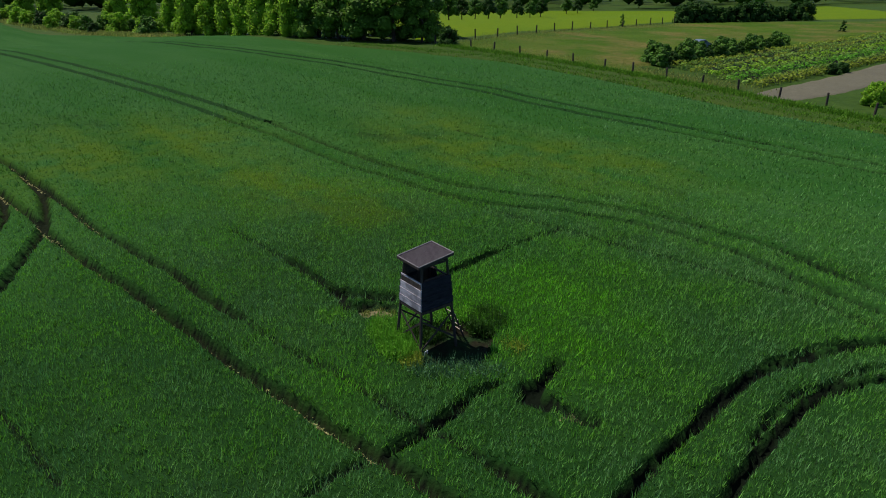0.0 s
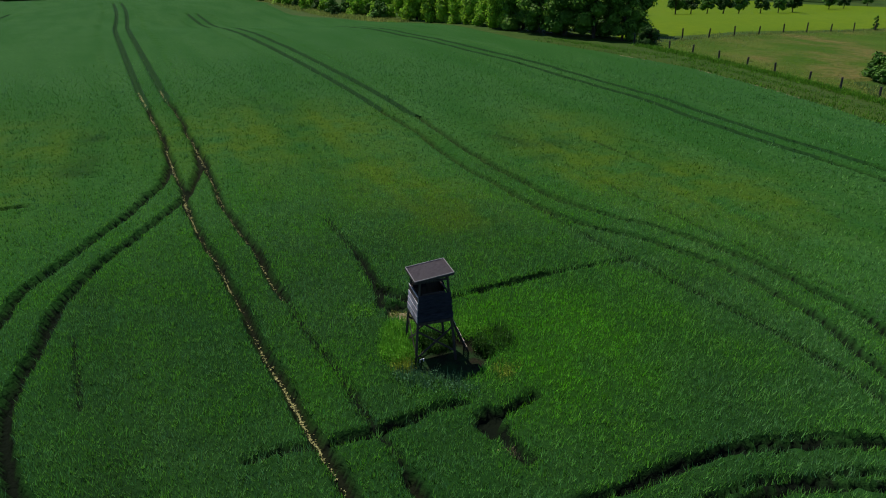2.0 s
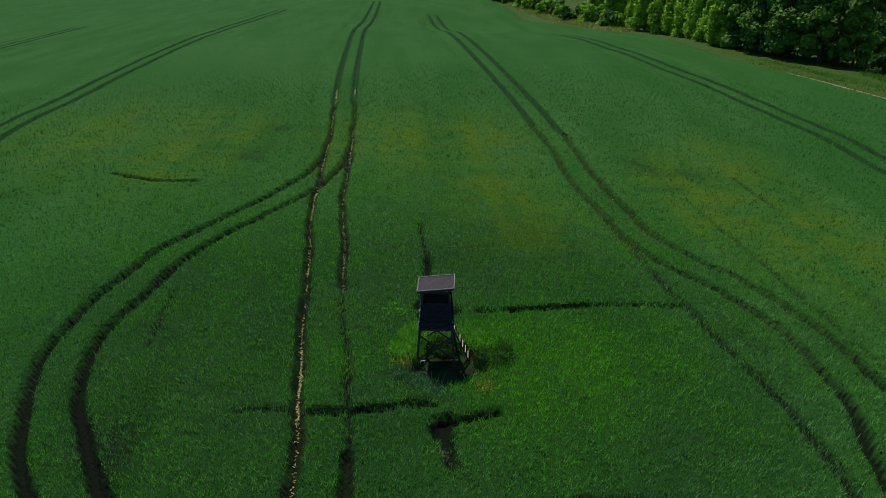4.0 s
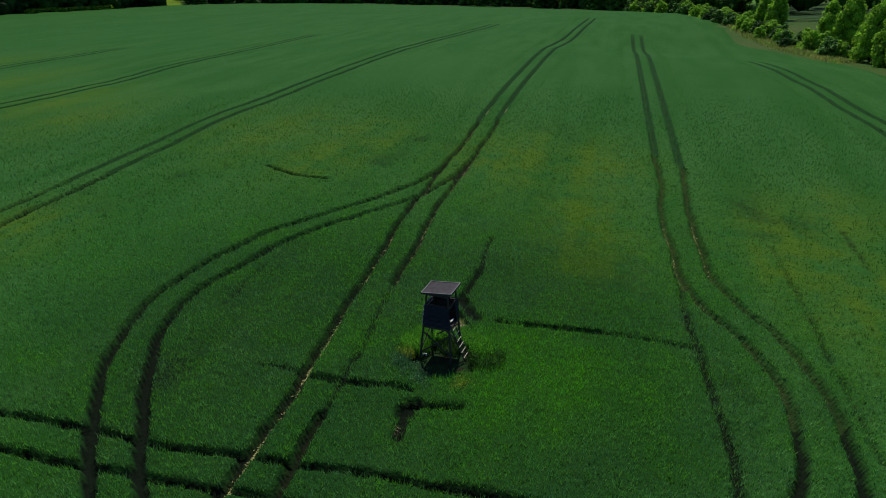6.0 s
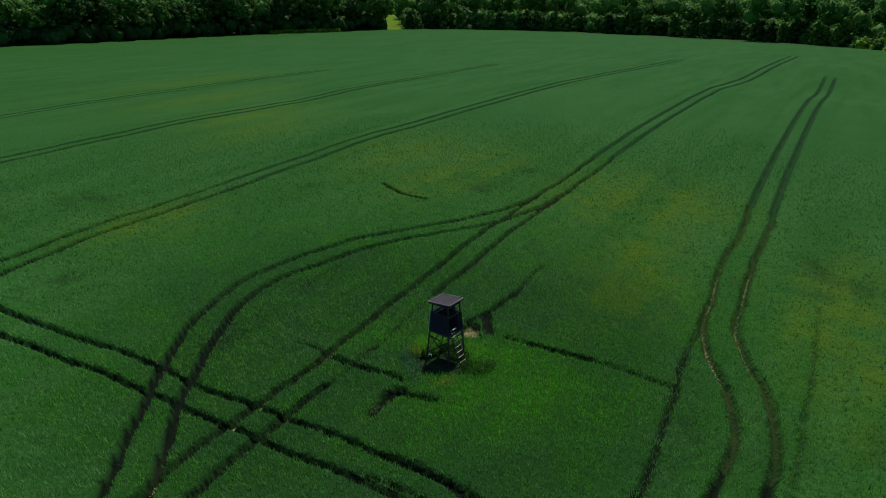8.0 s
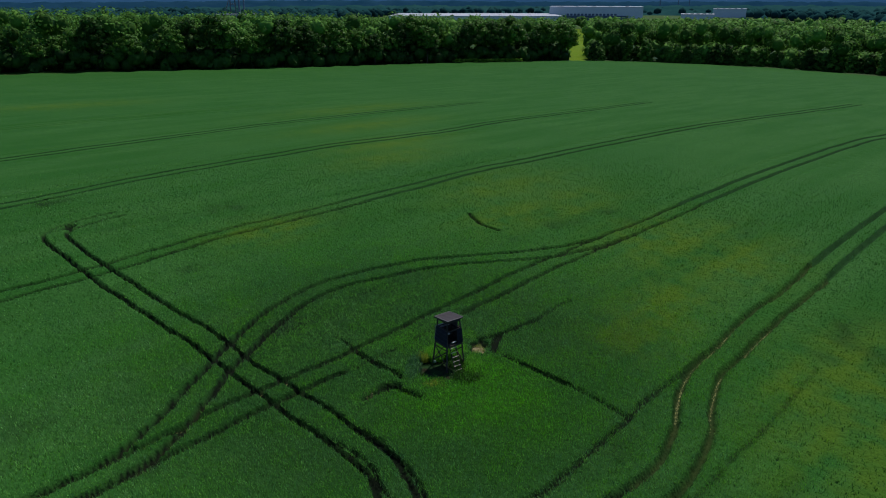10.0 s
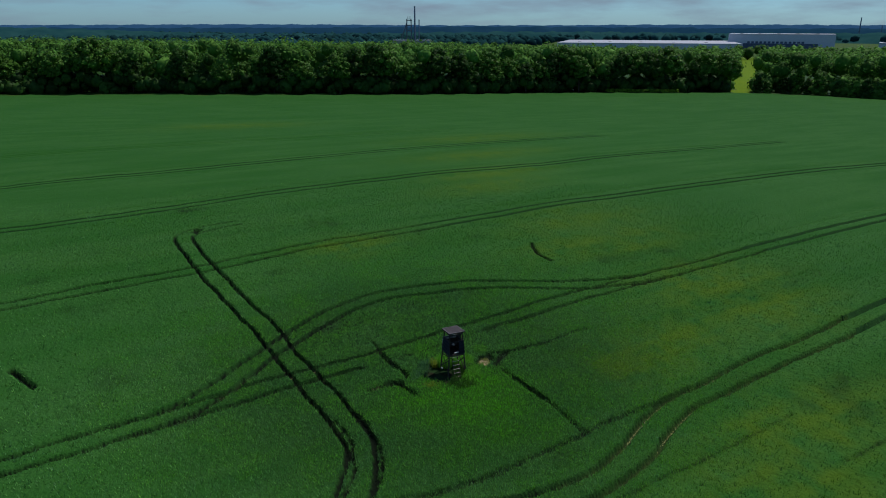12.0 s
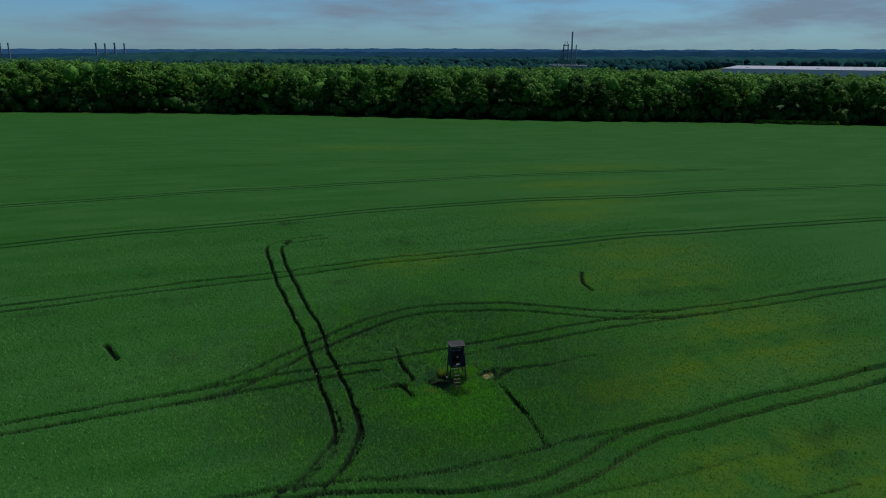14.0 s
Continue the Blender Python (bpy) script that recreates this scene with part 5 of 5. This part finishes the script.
for r in range(9):
    u = r / 8
    a = np.array((36.4, 83.0)) * (1 - u) + np.array((30.8, 97.0)) * u
    b = np.array((70.0, 111.5)) * (1 - u) + np.array((88.0, 146.0)) * u
    gen, n = np.random.default_rng(100 + r), 46
    clouds = []
    for k in range(n):
        p = a + (b - a) * (k + gen.uniform(-0.3, 0.3)) / n
        h = (0.9, 0.7, 1.0, 0.8, 0.9, 1.1, 0.8, 1.0, 0.9)[r] * gen.uniform(0.5, 1.2)
        clouds.append(leaf_cloud(int(gen.integers(26, 44)), (p[0], p[1], lz(*p) + 0.4 * h), 0.86 * h, 0.18, 0.75, 0.5, gen))
    v = np.vstack(clouds)
    mat = (WEED_YELLOW, VEG, WEED, VEG, LEAF_LIGHT, VEG, WEED_YELLOW, VEG, WEED_YELLOW)[r]
    tagged(new("garden_row", mesh_of("garden_row", v, np.arange(len(v)).reshape(-1, 4), mat)), "row of leafy garden plants in full growth" if mat is not WEED_YELLOW else "row of yellow-green flowering plants", "garden plants", kind="stuff")


def parked_car():
    car = thing("car", "pale blue car parked behind the garden shrubs", "car", (42.6, 121.0, lz(42.6, 121.0)), 38)
    bm = bmesh.new()
    outline = [(-2.05, 0.35), (-2.1, 0.8), (-1.75, 1.0), (-1.35, 1.45), (0.35, 1.5), (1.0, 1.02), (1.95, 0.86), (2.1, 0.6), (2.05, 0.32)]
    sides = [[bm.verts.new((x, y * (0.86 if z > 1.1 else 1), z)) for x, z in outline] for y in (-0.85, 0.85)]
    for k in range(len(outline)):
        m = (k + 1) % len(outline)
        bm.faces.new((sides[0][k], sides[0][m], sides[1][m], sides[1][k]))
    bm.faces.new(sides[0][::-1])
    bm.faces.new(sides[1])
    bmesh.ops.bevel(bm, geom=bm.edges[:], offset=0.05, segments=2, affect="EDGES")
    part("body", bm, CAR_PAINT, car)
    part("windscreen", beam(bmesh.new(), (0.42, 0, 1.46), (0.95, 0, 1.08), 1.3, 0.02), GLASS, car)
    for y in (-0.80, 0.80):
        part("side_window", beam(bmesh.new(), (-1.2, y, 1.22), (0.4, y, 1.22), 0.03, 0.30), GLASS, car)
        for x in (-1.3, 1.3):
            wheel = part("wheel", pole(bmesh.new(), (x, y - 0.08, 0.32), (x, y + 0.08, 0.32), 0.32, 0.32, 16), RUBBER, car)
            part("rim", pole(bmesh.new(), (x, y - 0.09, 0.32), (x, y + 0.09, 0.32), 0.19, 0.19, 12), STEEL, wheel)


parked_car()

# ---- the distance ----
patch("forest_ride", "light green grassy ride through the forest", "meadow", [(-437, 95), (-441, 104), (-700, 144), (-890, 178), (-1180, 215), (-1180, 165), (-880, 138), (-700, 120)], MEADOW, 0.6, 8.0, 3.0)


patch("forest_floor", "dark leaf litter and scrub under the forest", "forest floor", [(-150, -360), (-168, -331), (-224, -270), (-257, -216), (-282, -158), (-324, -74), (-378, -3), (-413, 49), (-440, 90), (-900, 130), (-900, -900), (-300, -900)], LEAF_DARK, 0.5, 12.0, 3.0, 0.4)
patch("forest_floor", "dark scrub under the far forest edge", "forest floor", [(-450, 109), (-460, 132), (-441, 158), (-432, 217), (-347, 274), (-252, 294), (-192, 266), (-160, 300), (-200, 620), (-900, 640), (-900, 195), (-700, 160)], LEAF_DARK, 0.5, 12.0, 3.0, 0.4)


def warehouse(label, ax, ay, bx, by, deep, base, top, blue, doors=0):
    """A flat-roofed hall whose front runs from a to b; it stretches back away from the field."""
    front = Vector((bx - ax, by - ay, 0))
    length, side = front.length, front.normalized()
    hall = thing("warehouse", label, "warehouse", (ax, ay, base), math.degrees(math.atan2(side.y, side.x)), "warehouses")
    t = top - base
    bm = bmesh.new()
    bmesh.ops.create_cube(bm, size=1, matrix=Matrix.Translation((length / 2, deep / 2, t / 2)) @ Matrix.Diagonal((length, deep, t, 1)))
    part("wall", bm, CLAD, hall)
    bm = bmesh.new()
    bmesh.ops.create_cube(bm, size=1, matrix=Matrix.Translation((length / 2, deep / 2, t + 0.3)) @ Matrix.Diagonal((length + 1, deep + 1, 0.6, 1)))
    part("roof", bm, ROOFW, hall)
    if blue:
        bm = bmesh.new()
        bmesh.ops.create_cube(bm, size=1, matrix=Matrix.Translation((length / 2, -0.4, blue / 2)) @ Matrix.Diagonal((length * 0.7, 1, blue, 1)))
        part("loading_bay", bm, CLAD_BLUE, hall)
    for k in range(doors):
        part("loading_door", beam(bmesh.new(), (length * (0.2 + 0.55 * k / doors), -0.15, blue + 0.2), (length * (0.2 + 0.55 * k / doors), -0.15, blue + 4.0), 5.0, 0.3), CLAD_BLUE, hall)
    for k in range(5):
        part("skylight", beam(bmesh.new(), (length * (0.1 + 0.18 * k), deep * 0.3, t + 0.9), (length * (0.1 + 0.18 * k) + 6, deep * 0.3, t + 0.9), 3, 0.8), CONCRETE, hall)


def along(x, y, far):
    """A place far from the field in a direction."""
    d = math.hypot(x, y)
    return 50.6 + far * x / d, 32.8 + far * y / d


for text, d1, d2, far, deep, z0, z1, blue, doors in (
        ("long white logistics hall with loading doors", (-0.9949, 0.1008), (-0.9756, 0.2198), 1650, 90, -24, 5, 11, 14),
        ("long low pale-roofed hall beyond the forest", (-0.9934, -0.1148), (-0.9930, 0.1180), 1500, 240, -24, -11, 0, 0),
        ("white hall beyond the forest", (-0.9643, 0.2647), (-0.9528, 0.3036), 1390, 60, -24, -4, 0, 0),
        ("white hall behind the others", (-0.953, 0.303), (-0.9405, 0.340), 2000, 60, -24, -3, 0, 0)):
    a, b = along(*d1, far), along(*d2, far)
    warehouse(text, *a, *b, deep, z0, z1, blue, doors)


def chimney(label, x, y, base, top, r, name="chimney"):
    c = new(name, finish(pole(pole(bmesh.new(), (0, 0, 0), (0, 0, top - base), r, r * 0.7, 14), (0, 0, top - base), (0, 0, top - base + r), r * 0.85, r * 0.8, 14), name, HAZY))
    c.location = (x, y, base)
    return tagged(c, label, "chimney", "far chimneys")


for d, far, top, r in (((-0.5915, -0.8063), 2600, 38, 3.6), ((-0.5996, -0.8003), 2600, 36, 3.4), ((-0.6083, -0.7937), 2600, 38, 3.6), ((-0.617, -0.787), 2600, 36, 3.4),
                       ((-0.497, -0.868), 2700, 36, 3.2), ((-0.507, -0.862), 2700, 38, 3.2), ((-0.514, -0.858), 2700, 38, 3.2), ((-0.9725, 0.2330), 2600, 40, 2.2), ((-0.9670, 0.2548), 2600, 18, 1.8), ((-0.9635, 0.2677), 2600, 16, 1.8)):
    x, y = 54.8 + far * d[0], 53.9 + far * d[1]
    chimney("slender concrete chimney on the horizon", x, y, -26, top, r)
mx, my = 54.8 - 0.9489 * 1450, 53.9 - 0.3157 * 1450
chimney("tall thin chimney of the colliery", mx, my, -24, 56, 1.9)
chimney("short chimney of the colliery", 54.8 - 0.9400 * 1450, 53.9 - 0.3400 * 1450 + 48, -24, 32, 1.4)


def headframe(x, y, base):
    h = thing("winding_tower", "steel winding tower of a colliery on the horizon", "tower", (x, y, base), 17)
    for sx in (-1, 1):
        for sy in (-1, 1):
            part("leg", beam(bmesh.new(), (sx * 5, sy * 5, 0), (sx * 4, sy * 4, 66), 1.3), STEEL, h)
    for z in (44, 54, 63):
        part("platform", beam(bmesh.new(), (-6, 0, z), (6, 0, z), 11, 1.6), STEEL, h)
    for s in (-1, 1):
        wheel = bmesh.new()
        bmesh.ops.create_cone(wheel, cap_ends=True, segments=18, radius1=3.4, radius2=3.4, depth=0.9, matrix=Matrix.Translation((0, s * 2, 68)) @ pose(0, 0, 0, 90, 0, 0))
        part("sheave", wheel, STEEL, h)
        part("back_strut", beam(bmesh.new(), (s * 4, -4, 60), (s * 6, -24, 0), 1.4), STEEL, h)


headframe(54.8 - 0.9463 * 1450, 53.9 - 0.3231 * 1450, -31)
hall = thing("colliery_hall", "long pale hall below the winding tower", "hall", (54.8 - 0.9463 * 1390, 53.9 - 0.3231 * 1390, -24), 105)
part("wall", beam(bmesh.new(), (-30, 0, 10), (40, 0, 10), 18, 20), CONCRETE, hall)
part("roof", beam(bmesh.new(), (-31, 0, 20.4), (41, 0, 20.4), 19, 0.8), ROOFW, hall)


def ridge(name, label, mat, far, low, high, seed, bump=None, deep=260):
    """A wooded ridge line on the horizon, an arc round the fields."""
    n = 900
    yaw = np.linspace(radians(15), radians(215), n)
    gen = np.random.default_rng(seed)
    crest = low + (high - low) * (0.5 + 0.5 * np.sin(yaw * 7 + seed) * np.cos(yaw * 3.3 + seed * 2)) + gen.normal(0, 0.9, n) + 1.5 * np.sin(yaw * 160 + seed)
    if bump:
        crest = crest + bump[2] * np.exp(-((np.degrees(yaw) - bump[0]) / bump[1]) ** 2)
    vs = []
    for off, frac in ((-deep * 0.5, 0.0), (-deep * 0.2, 0.72), (0, 1.0), (deep * 0.5, 0.6), (deep, 0.0)):
        z = -27 + (crest + 27) * frac
        vs.append(np.stack([-np.sin(yaw) * (far + off), np.cos(yaw) * (far + off), z], -1))
    v = np.stack(vs, 1)
    idx = np.arange(n * 5).reshape(n, 5)
    q = np.stack([idx[:-1, :-1], idx[1:, :-1], idx[1:, 1:], idx[:-1, 1:]], -1).reshape(-1, 4)
    return tagged(new(name, mesh_of(name, v.reshape(-1, 3), q, mat, smooth=True)), label, "hills", kind="structure")


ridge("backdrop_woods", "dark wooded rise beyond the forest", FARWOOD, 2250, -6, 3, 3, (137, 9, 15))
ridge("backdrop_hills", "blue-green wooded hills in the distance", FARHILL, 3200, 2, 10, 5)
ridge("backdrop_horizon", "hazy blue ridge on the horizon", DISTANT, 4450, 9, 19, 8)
